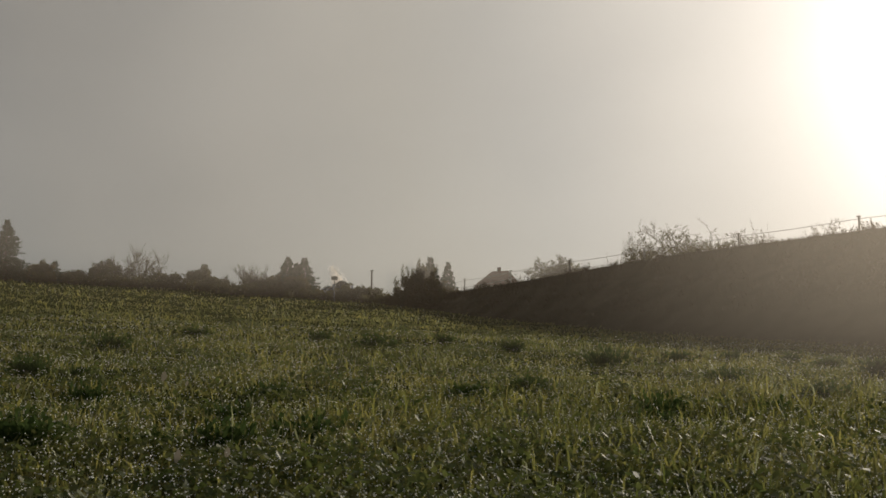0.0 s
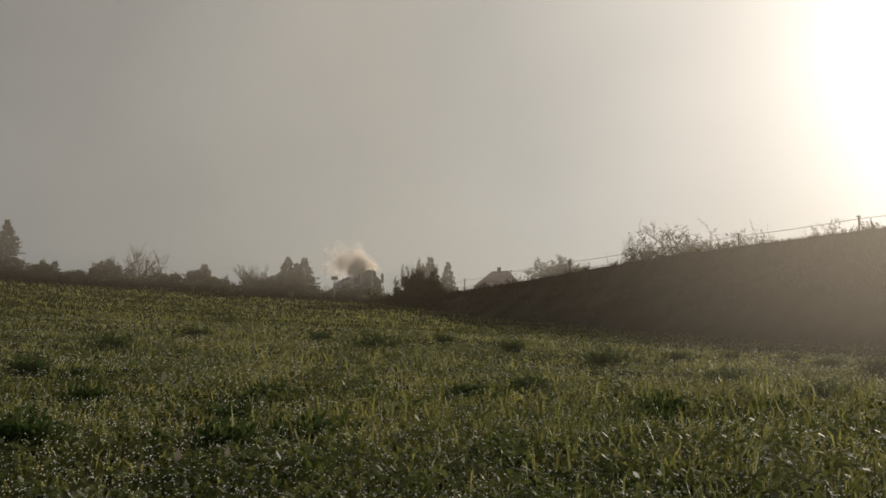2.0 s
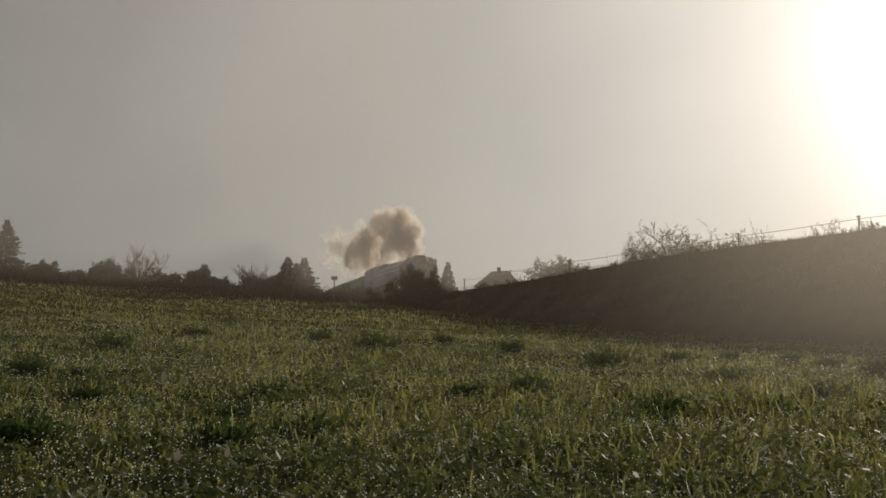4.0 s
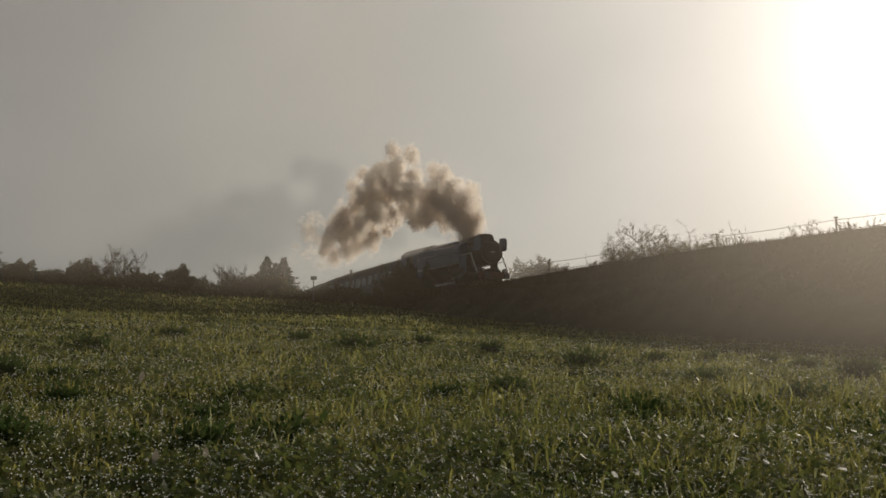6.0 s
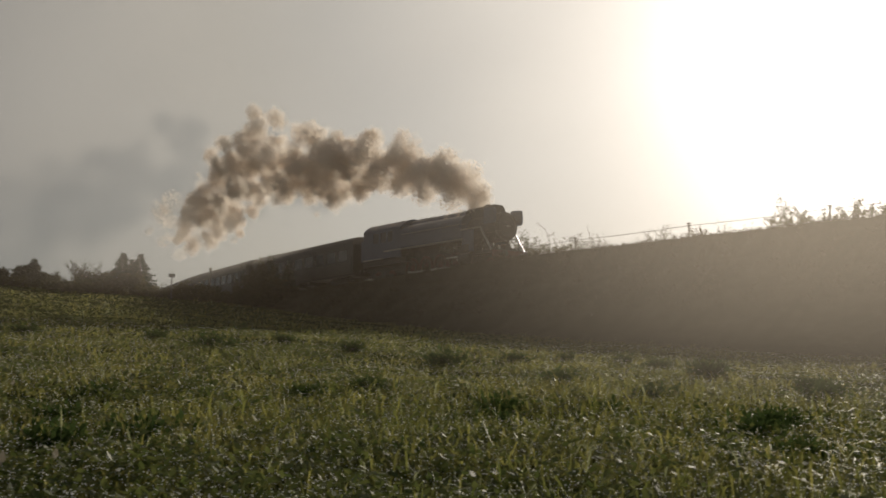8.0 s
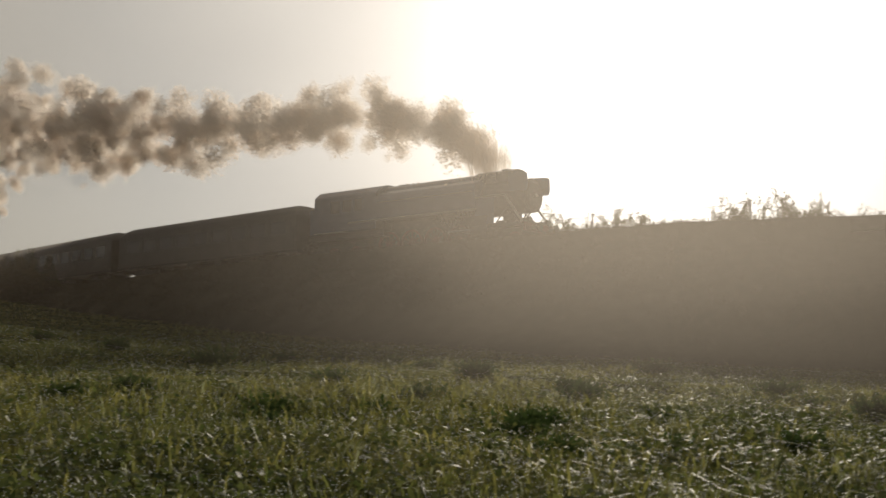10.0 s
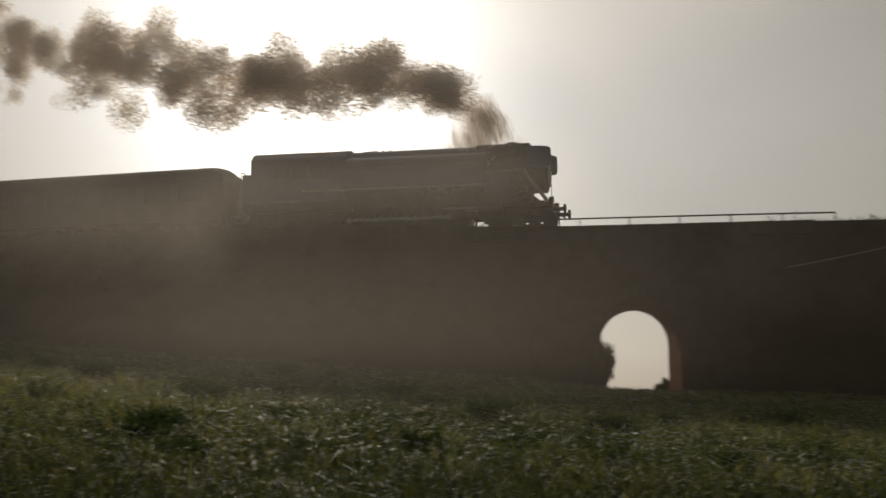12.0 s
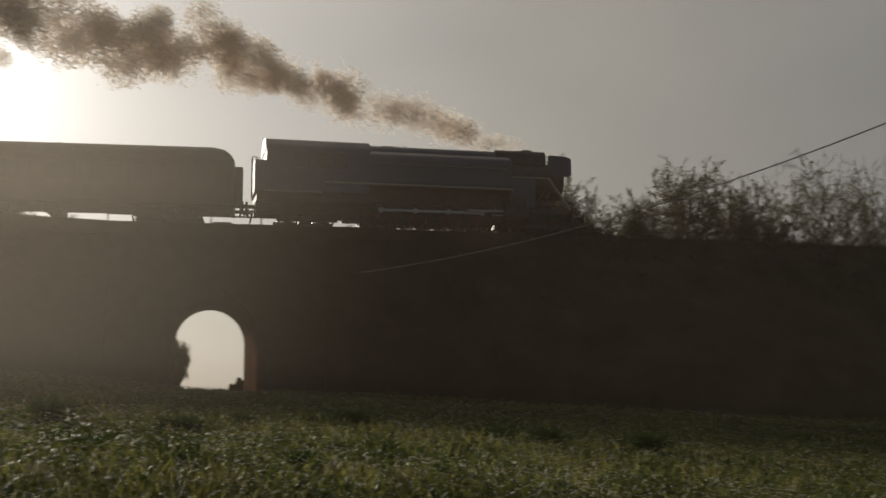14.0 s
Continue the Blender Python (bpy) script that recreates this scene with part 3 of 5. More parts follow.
def place_weeds():
    spots = [(49.7, 2.65, 0.8), (52.2, 3.1, 0.6), (46.3, 3.05, 0.6), (43.0, 2.6, 0.6), (38.5, 1.75, 0.7), (35.2, 2.1, 0.6), (32.8, 2.1, 0.5),
             (30.0, 2.0, 0.5), (28.3, 1.8, 0.45), (26.0, 1.4, 0.6), (45.0, 0.3, 0.4), (54.5, 0.4, 0.4), (36.0, -0.6, 0.4), (28.6, 0.2, 0.5),
             (17.5, 1.5, 0.8), (15.0, 1.3, 0.5), (21.0, 0.2, 0.5), (12.0, 0.4, 0.6), (62.0, 2.6, 0.7), (65.5, 1.4, 0.5), (58.0, 3.3, 0.7), (7.5, -0.6, 0.6),
             (2.0, -1.2, 0.5), (-6.0, -1.0, 0.6), (-13.0, -1.6, 0.5), (-20.0, -2.0, 0.5), (24.0, -1.6, 0.4), (56.5, -0.8, 0.35), (33.0, 1.0, 0.45), (60.0, -2.0, 0.3)]
    rng = random.Random(8)
    spots += [(rng.uniform(-26, 68), rng.uniform(-3.0, 2.2), rng.uniform(0.2, 0.45)) for _ in range(50)]
    for i, (az, el, s) in enumerate(spots):
        p = ray_ground(az, el)
        ob = new("weed_clump", WEEDS[i % 4])
        ob.matrix_basis = Matrix.LocRotScale((p.x, p.y, land(p.x, p.y) - 0.01), Euler((0, 0, rng.uniform(0, 6))), (s * 0.85, s * 0.85, s * rng.uniform(0.8, 1.1)))
        tagged(ob, "dark green broad-leaved weed clump in wet grass", "weed", "weeds in the meadow")
    for az, el, s in ((59.6, 0.75, 0.10), (58.5, 0.5, 0.05), (56.6, -3.3, 0.05), (58.9, -3.7, 0.06), (66.0, 0.3, 0.05)):
        p = ray_ground(az, el)
        bm = bmesh.new()
        pts = [(-0.5, 0), (-0.2, 0.42), (0.2, 0.38), (0.55, 0), (0.2, -0.4), (-0.2, -0.36)]
        vs = [bm.verts.new((a * s * 0.65, 0.05 * s * abs(b), (b + 0.5) * s * 1.4)) for a, b in pts]
        bm.faces.new(vs)
        bmesh.ops.solidify(bm, geom=bm.faces[:], thickness=0.002)
        ob = part("fallen_leaf", bm, M_DRY, None, "pale dry fallen leaf caught in the grass", pose(p.x, p.y, land(p.x, p.y) + 0.09, -12, 20, az + 20))
        tagged(ob, category="leaf", group="fallen leaves")


place_weeds()


# ---------------------------------------------------------------- trees and shrubs
def grow(height, width, seed, stems=3, leafy=0.4, depth=4, leaf_size=0.12, upright=0.5):
    """Wood and leaves of a shrub or small tree, from its foot."""
    rng = random.Random(seed)
    wood, leaves = Soup(), Soup()

    def branch(a, way, length, r, level):
        p, d = a, way
        steps = 3
        for k in range(steps):
            d = (d + unit(rng) * 0.22 + Vector((0, 0, 0.06 * upright))).normalized()
            q = p + d * length / steps
            r2 = r * (1 - 0.22 * (k + 1))
            wood.tube(p, q, max(r, 0.011), max(r2, 0.009), 5 if level == 0 else 3)
            if level < depth - 1:
                for _ in range(rng.choice((1, 1, 2, 2)) if level == 1 else (1 if level else 2)):
                    side = (d * upright + unit(rng) * 0.85).normalized()
                    if side.z < -0.2:
                        side.z *= -0.5
                    branch(p + (q - p) * rng.random(), side, length * rng.uniform(0.45, 0.7), r2 * 0.6, level + 1)
            if level >= depth - 2:
                for _ in range(11):
                    if rng.random() < leafy:
                        leaves.leaf(p + (q - p) * rng.random() + unit(rng) * leaf_size * 1.1, (d + unit(rng)).normalized(), unit(rng), leaf_size * rng.uniform(0.6, 1.4), leaf_size * rng.uniform(0.4, 0.8))
            p, r = q, r2

    for _ in range(stems):
        way = Vector((rng.gauss(0, 0.5) * width / height, rng.gauss(0, 0.5) * width / height, 1)).normalized()
        branch(Vector((rng.gauss(0, 0.12) * width, rng.gauss(0, 0.12) * width, -0.1)), way, height * rng.uniform(0.5, 0.7), 0.02 * height + 0.01, 0)
    # fit the crown to its size
    pts = wood.v + leaves.v
    hi = max(p.z for p in pts)
    wide = sorted(abs(p.x) for p in pts)[int(len(pts) * 0.97)] * 2
    sx, sz = width / wide, height / hi
    for s in (wood, leaves):
        s.v = [Vector((p.x * sx, p.y * sx, p.z * sz)) for p in s.v]
    return wood.mesh("trunk", M_BARK), leaves.mesh("crown", M_LEAF) if leaves.f else None


def spruce(height, width, seed):
    rng = random.Random(seed)
    wood, needles = Soup(), Soup()
    wood.tube(Vector((0, 0, -0.1)), Vector((0, 0, height)), 0.03 * height, 0.01, 6)
    tiers = int(height * 9)
    for i in range(tiers):
        t = (i + rng.random() * 0.6) / tiers
        z = height * (0.06 + 0.94 * t)
        reach = width / 2 * (1 - t) ** 0.95 * rng.uniform(0.7, 1.15) + 0.05
        for k in range(9):
            a = rng.uniform(0, 2 * math.pi)
            ln = reach * rng.uniform(0.6, 1.1)
            way = Vector((math.cos(a), math.sin(a), -0.25 + 0.55 * t))
            tip = Vector((0, 0, z)) + way * ln
            wood.tube(Vector((0, 0, z)), tip, 0.012, 0.004, 3)
            for m in range(max(6, int(ln * 34))):
                c = Vector((0, 0, z)) + way * ln * rng.uniform(0.2, 1.0)
                needles.leaf(c, (way + unit(rng) * 0.8 + Vector((0, 0, -0.3))).normalized(), unit(rng), 0.22 * rng.uniform(0.6, 1.2), 0.07)
    return wood.mesh("trunk", M_BARK), needles.mesh("crown", M_NEEDLE)


def plant(name, meshes, place, label, category, group, turn=0.0):
    base = empty(name, label, category, group, m=pose(place[0], place[1], place[2], 0, 0, turn))
    for me in meshes:
        if me is not None:
            ob = new(me.name, me)
            ob.parent = base
    return base


def on_sight(az, dist):
    a = radians(az)
    return -dist * math.sin(a), dist * math.cos(a)


def height_at(az, dist, el):
    return EYE[2] + dist * math.tan(radians(el))


def meadow_edge():
    """The hedge and trees along the meadow's upper edge."""
    # azimuth, distance, elevation of the top, width, kind
    rows = [(66.75, 104, 8.44, 4.6, "spruce"), (65.2, 106, 6.75, 1.7, "leafy"), (64.6, 106, 6.65, 1.6, "spruce"), (63.4, 108, 6.4, 1.2, "bare"), (62.5, 108, 6.9, 3.2, "leafy"),
            (61.7, 109, 6.8, 2.4, "bare"), (61.0, 110, 7.65, 4.0, "bare"), (60.2, 110, 6.6, 2.2, "bare"), (59.5, 108, 6.35, 2.2, "dense"), (58.3, 108, 6.6, 2.2, "leafy"),
            (57.7, 108, 6.75, 2.6, "leafy"), (57.2, 109, 6.3, 1.8, "bare"), (55.9, 110, 6.85, 2.4, "bare"), (55.3, 110, 6.7, 2.4, "bare"), (54.7, 110, 6.3, 2.2, "dense"),
            (53.85, 108, 7.15, 3.6, "spruce"), (53.05, 108, 7.12, 3.8, "spruce"), (53.45, 107.5, 6.85, 3.2, "spruce"), (53.5, 107, 6.5, 3.2, "dense"), (68.0, 106, 7.4, 3.0, "dense"), (51.0, 108, 5.95, 2.4, "dense"), (50.2, 108, 5.85, 2.6, "dense")]
    for i, (az, dist, el, w, kind) in enumerate(rows):
        x, y = on_sight(az, dist)
        z = land(x, y)
        h = max(1.2, height_at(az, dist, el) - z)
        if kind == "spruce":
            plant("spruce", spruce(h, w, 40 + i), (x, y, z), "dark green spruce at the misty meadow's edge", "tree", "trees at the meadow's edge")
        else:
            meshes = grow(h, w, 60 + i, {"bare": 8, "leafy": 7, "dense": 9}[kind], {"bare": 0.08, "leafy": 0.8, "dense": 1.0}[kind], 4, 0.1 if kind == "bare" else 0.15, 1.5 if kind == "bare" else 0.6)
            plant("bare_tree" if kind == "bare" else "shrub", meshes, (x, y, z),
                  "nearly bare small tree at the misty meadow's edge" if kind == "bare" else "dark leafy autumn shrub at the meadow's edge", "tree" if kind == "bare" else "shrub", "trees at the meadow's edge")
    # low scrub in one strip
    rng = random.Random(3)
    wood, leaves = Soup(), Soup()
    for i in range(480):
        az = rng.uniform(48.2, 69)
        x, y = on_sight(az, 107 + rng.gauss(0, 1.5))
        z = land(x, y)
        h = rng.uniform(0.4, 1.15)
        for _ in range(6):
            way = (Vector((0, 0, 1)) + unit(rng) * 0.6).normalized()
            a = Vector((x, y, z))
            b = a + way * h * rng.uniform(0.6, 1.1)
            wood.tube(a, b, 0.025, 0.008, 3)
            for _ in range(16):
                leaves.leaf(a + (b - a) * rng.uniform(0.1, 1.0) + unit(rng) * 0.2, unit(rng), unit(rng), 0.2, 0.11)
    base = empty("hedge", "low tangled brown hedge along the meadow's edge", "hedge", kind="stuff")
    for me in (wood.mesh("stems", M_BARK), leaves.mesh("foliage", M_LEAF)):
        ob = new(me.name, me)
        ob.parent = base


meadow_edge()


def bank_plants():
    """Trees before the line on its lower side, and shrubs along the bank's top beyond the track."""
    # in front of the track, far left
    for i, (az, dist, el, w, kind) in enumerate(((47.65, 100, 7.27, 2.2, "leafy"), (46.95, 101, 7.25, 3.4, "spruce"), (46.1, 100, 7.0, 2.4, "spruce"), (48.3, 101, 6.4, 2.4, "leafy"), (47.4, 99.5, 6.4, 3.6, "leafy"), (46.8, 99.5, 6.3, 3.0, "dense"))):
        x, y = on_sight(az, dist)
        z = land(x, y)
        h = height_at(az, dist, el) - z
        meshes = spruce(h, w, 90 + i) if kind == "spruce" else grow(h, w, 95 + i, 7, 0.8 if kind == "leafy" else 1.0, 4, 0.2)
        plant("spruce" if kind == "spruce" else "shrub", meshes, (x, y, z - 0.1), "dark autumn growth beside the railway bank", "tree", "trees beside the bank")
    # beyond the track on the bank's shoulder: azimuth, top elevation, width, leafiness
    rows = ((36.9, 8.4, 3.6, 0.25), (35.8, 8.9, 5.0, 0.25), (34.6, 8.6, 4.0, 0.2), (33.3, 9.0, 5.0, 0.15), (32.0, 8.7, 3.5, 0.12), (34.0, 8.0, 5.0, 0.5), (28.4, 8.7, 2.4, 0.1),
            (26.2, 8.5, 2.6, 0.5), (25.2, 8.4, 1.6, 0.5), (22.2, 9.3, 3.0, 0.7), (21.0, 9.8, 4.0, 0.8), (18.8, 9.6, 3.6, 0.8), (13.4, 10.2, 3.4, 0.8), (11.4, 10.2, 3.6, 0.8), (10.0, 9.8, 2.2, 0.8), (14.5, 9.3, 1.6, 0.4), (23.6, 8.8, 1.4, 0.4),
            (9.2, 9.0, 1.0, 0.3), (-7.2, 9.1, 1.3, 0.4), (-12.0, 9.9, 3.4, 1.0), (-14.2, 12.3, 5.6, 1.0), (-15.3, 12.0, 5.6, 1.0), (-17.2, 10.2, 3.6, 1.0), (-20.0, 10.4, 3.6, 0.6), (-22.4, 11.7, 5.0, 0.55),
            (-24.6, 11.0, 4.0, 0.6), (-28.2, 12.1, 5.0, 0.35), (-30.2, 11.9, 4.4, 0.4), (-26.2, 10.4, 4.0, 0.7), (-32.5, 11.5, 4.0, 0.4))
    for i, (az, el, w, leafy) in enumerate(rows):
        a = math.tan(radians(az))
        x = -a * RAIL_Y
        for _ in range(40):
            x = 0.5 * x + 0.5 * (-a * (RAIL_Y + RAIL_K * x * x + 5.0))
        y = RAIL_Y + RAIL_K * x * x + 5.0
        dist = math.hypot(x, y)
        z = rail(x).z - 1.5
        h = max(1.2, height_at(az, dist, el) - z)
        kind = "bare" if leafy < 0.3 else "leafy"
        meshes = grow(h, w, 130 + i, 9 if w > 2 else 5, min(1.0, leafy * 1.4), 4, 0.11)
        plant("shrub", meshes, (x, y, z), "thin bare shrub on the railway bank" if kind == "bare" else "autumn shrub with sparse leaves on the bank", "shrub", "shrubs on the railway bank", i * 37.0)
    # dry grass and stalks along the near shoulder
    rng = random.Random(17)
    s = Soup()
    for i in range(26000):
        x = rng.uniform(-120, 60)
        far = rng.random() < 0.25
        side = TOP_HALF - rng.random() * 0.8 if far else -TOP_HALF + 0.3 - rng.random() ** 2.5 * 5
        c, a = rail(x), radians(heading(x))
        if BRIDGE_L - 2 < x < BRIDGE_R + 2:
            continue
        k = max(0.25, batter(x))
        down = max(0.0, abs(side) - TOP_HALF) / k
        z = c.z - 0.45 + (0.0 if far else shoulder(x) * max(0.0, 1 - down)) - down
        if z < land(c.x, c.y - 6) + 0.3:
            continue
        p = Vector((c.x - math.sin(a) * side, c.y + math.cos(a) * side, z - 0.1))
        clump = 0.6 + 0.9 * max(0.0, noise.noise((x * 0.35, 4.0, side)))
        s.leaf(p, (Vector((0, 0, 1)) + unit(rng) * 0.45).normalized(), unit(rng), rng.uniform(0.2, 0.7) * clump, 0.035)
    tagged(new("dry_grass", s.mesh("dry_grass", M_STALK)), "dry brown grass along the top of the bank", "grass", kind="stuff")
    # brambles over the near shoulder and down the bank's side
    wood, leaves = Soup(), Soup()
    for i in range(900):
        x = rng.uniform(-105, 60)
        if BRIDGE_L - 1 < x < BRIDGE_R + 1:
            continue
        lump = noise.noise((x * 0.16, 8.0, 0.0))
        if lump < -0.1 + 0.3 * rng.random() and rng.random() < 0.75:
            continue
        c, a = rail(x), radians(heading(x))
        deep = rng.random() ** 1.6 * 4.0
        side = -TOP_HALF + 0.2 - deep
        k = max(0.25, batter(x))
        down = max(0.0, abs(side) - TOP_HALF) / k
        z = c.z - 0.45 + shoulder(x) * max(0.0, 1 - down) - down
        if z < land(c.x, c.y - 6) + 0.4:
            continue
        foot = Vector((c.x - math.sin(a) * side, c.y + math.cos(a) * side, z - 0.15))
        for _ in range(5):
            tip = foot + (Vector((0, 0, 0.8)) + unit(rng) * 0.9).normalized() * rng.uniform(0.3, 0.75) * (1 + 0.8 * max(0.0, lump))
            wood.tube(foot, tip, 0.012, 0.005, 3)
            for _ in range(11):
                leaves.leaf(foot + (tip - foot) * rng.uniform(0.3, 1.05) + unit(rng) * 0.12, unit(rng), unit(rng), rng.uniform(0.06, 0.14), rng.uniform(0.04, 0.08))
    base = empty("brambles", "tangled brown brambles over the railway bank's edge", "scrub", kind="stuff")
    for me in (wood.mesh("stems", M_BARK), leaves.mesh("foliage", M_STALK)):
        ob = new(me.name, me)
        ob.parent = base
    # twigs that hang into the passage
    meshes = grow(3.0, 1.1, 300, 4, 0.8, 4, 0.12)
    plant("shrub", meshes, (-2.35, RAIL_Y + TOP_HALF + 1.6, land(-2.7, 62)), "small leafy shrub at the passage's far mouth", "shrub", "shrubs at the passage")
    meshes = grow(1.0, 0.9, 301, 4, 0.8, 4, 0.12)
    plant("shrub", meshes, (0.9, RAIL_Y + TOP_HALF + 2.0, land(0.9, 62)), "small leafy shrub at the passage's far mouth", "shrub", "shrubs at the passage")


bank_plants()


# ---------------------------------------------------------------- fence, railing, signs, house
def build_fence():
    fence = empty("line_fence", "post and wire fence along the far side of the track", "fence")
    bm = bmesh.new()
    rod(bm, (0, 0, -0.4), (0, 0, 2.6), 0.075, 0.06, 8)
    box(bm, -0.1, 0.1, -0.1, 0.1, 2.6, 2.68, 0.02)
    post = part("post", bm, M_POST, fence)
    xs = [-118 + i * 9.4 for i in range(12)]
    for i, x in enumerate(xs):
        c, a = rail(x), radians(heading(x))
        m = pose(c.x - math.sin(a) * 3.4, c.y + math.cos(a) * 3.4, c.z - 0.4, 0, 0, heading(x))
        if i == 0:
            post.matrix_basis = m
        else:
            share("post", post.data, fence, m)
    for zz in (2.5, 1.9):
        s = Soup()
        for i in range(len(xs) - 1):
            for k in range(4):
                p = []
                for q in (k / 4, (k + 1) / 4):
                    x = xs[i] + (xs[i + 1] - xs[i]) * q
                    c, a = rail(x), radians(heading(x))
                    p.append(Vector((c.x - math.sin(a) * 3.4, c.y + math.cos(a) * 3.4, c.z - 0.4 + zz - 0.25 * q * (1 - q))))
                s.tube(p[0], p[1], 0.018, 0.018, 4)
        ob = new("wire", s.mesh("wire", M_WIRE))
        ob.parent = fence
    railing = empty("bridge_railing", "slender steel railing along the bridge's far edge", "railing")
    xs = [-6 + 2.6 * i for i in range(7)]
    for x in xs:
        bm = bmesh.new()
        c = rail(x)
        rod(bm, (x, c.y + 3.3, c.z - 0.45), (x, c.y + 3.3, c.z + 1.2), 0.035)
        part("post", bm, M_BLACK, railing)
    for zz, r in ((1.2, 0.045), (0.72, 0.03)):
        bm = bmesh.new()
        for a, b in zip(xs, xs[1:]):
            ca, cb = rail(a), rail(b)
            rod(bm, (a, ca.y + 3.3, ca.z + zz), (b, cb.y + 3.3, cb.z + zz), r)
        part("rail_bar", bm, M_BLACK, railing)


build_fence()


def build_line_posts():
    x, y = on_sight(51.6, 104)
    z = land(x, y)
    post = empty("trackside_sign", "small dark board on a post beside the track", "sign", m=pose(x, y, z, 0, 0, 50))
    t = height_at(51.6, 104, 6.25) - z
    bm = bmesh.new()
    rod(bm, (0, 0, -0.2), (0, 0, t), 0.05)
    part("post", bm, M_SIGN, post)
    bm = bmesh.new()
    box(bm, -0.27, 0.27, -0.03, 0.03, t - 0.32, t, 0.01)
    part("board", bm, M_SIGN, post)
    x, y = on_sight(49.8, 112)
    z = land(x, y)
    pole = empty("line_pole", "slim weathered pole beside the railway", "pole", m=pose(x, y, z))
    t = height_at(49.8, 112, 6.5) - z
    bm = bmesh.new()
    rod(bm, (0, 0, -0.3), (0, 0, t), 0.11, 0.08)
    part("shaft", bm, M_POST, pole)
    bm = bmesh.new()
    box(bm, -0.16, 0.16, -0.1, 0.1, t, t + 0.12, 0.03)
    part("cap", bm, M_POST, pole)


build_line_posts()


def build_house():
    """A gabled house beyond the line, of which the roof shows over the bank."""
    az, dist = 43.6, 190.0
    x, y = on_sight(az, dist)
    z = land(x, y)
    ridge = height_at(az, dist, 6.55) - z
    h = empty("house", "pale plastered house with a hipped tile roof beyond the bank", "house", m=pose(x, y, z, 0, 0, az))
    eave = ridge - 2.6
    bm = bmesh.new()
    box(bm, -3.4, 3.0, -3.2, 3.2, -1, eave)
    part("wall", bm, M_PLASTER, h)
    bm = bmesh.new()
    lo = [bm.verts.new(p) for p in ((-3.9, -3.7, eave - 0.1), (3.5, -3.7, eave - 0.1), (3.5, 3.7, eave - 0.1), (-3.9, 3.7, eave - 0.1))]
    hi = [bm.verts.new(p) for p in ((-1.2, -0.1, ridge - 0.15), (1.4, -0.1, ridge), (1.4, 0.1, ridge), (-1.2, 0.1, ridge - 0.15))]
    bm.faces.new(lo[::-1])
    bm.faces.new(hi)
    for i in range(4):
        bm.faces.new((lo[i], lo[(i + 1) % 4], hi[(i + 1) % 4], hi[i]))
    roof = part("roof", bm, M_TILE, h)
    bm = bmesh.new()
    box(bm, -0.35, 0.25, -0.3, 0.3, ridge - 0.6, ridge + 0.5, 0.03)
    part("chimney", bm, M_BRICK, roof)
    for i in range(2):
        bm = bmesh.new()
        box(bm, -2.2 + 2.6 * i, -1.1 + 2.6 * i, -3.24, -3.18, eave - 2.0, eave - 0.7, 0.02)
        part("window", bm, M_PANE, h)
    # a rounded tree crown further along
    az, dist = 40.4, 150
    x, y = on_sight(az, dist)
    z = land(x, y)
    plant("tree", grow(height_at(az, dist, 7.3) - z, 6.0, 335, 10, 1.0, 4, 0.26), (x, y, z), "pale misty leafy tree beyond the railway bank", "tree", "trees beyond the bank")


build_house()


def build_cable():
    a = Vector((*on_sight(-6.5, 52), height_at(0, 52, 6.45)))
    b = Vector((*on_sight(-36.0, 40), height_at(0, 40, 14.3)))
    s = Soup()
    n = 24
    for i in range(n):
        p = [a + (b - a) * t - Vector((0, 0, 4 * 0.86 * t * (1 - t))) for t in (i / n, (i + 1) / n)]
        s.tube(p[0], p[1], 0.025, 0.025, 6)
    tagged(new("overhead_cable", s.mesh("overhead_cable", M_CABLE)), "grey overhead cable rising from the bank", "cable")


build_cable()


# ---------------------------------------------------------------- the train
def bezel(pts, r, k=4):
    """Rounds the corners of an outline."""
    out = []
    n = len(pts)
    for i in range(n):
        p0, p, p1 = Vector(pts[i - 1]), Vector(pts[i]), Vector(pts[(i + 1) % n])
        a, b = (p0 - p), (p1 - p)
        ra = min(r, a.length * 0.45, b.length * 0.45)
        s, e = p + a.normalized() * ra, p + b.normalized() * ra
        for j in range(k + 1):
            t = j / k
            q = s * (1 - t) ** 2 + p * 2 * t * (1 - t) + e * t * t
            out.append((q.x, q.y))
    return out


DRIVERS = (-5.6, -7.35, -9.1, -10.85)


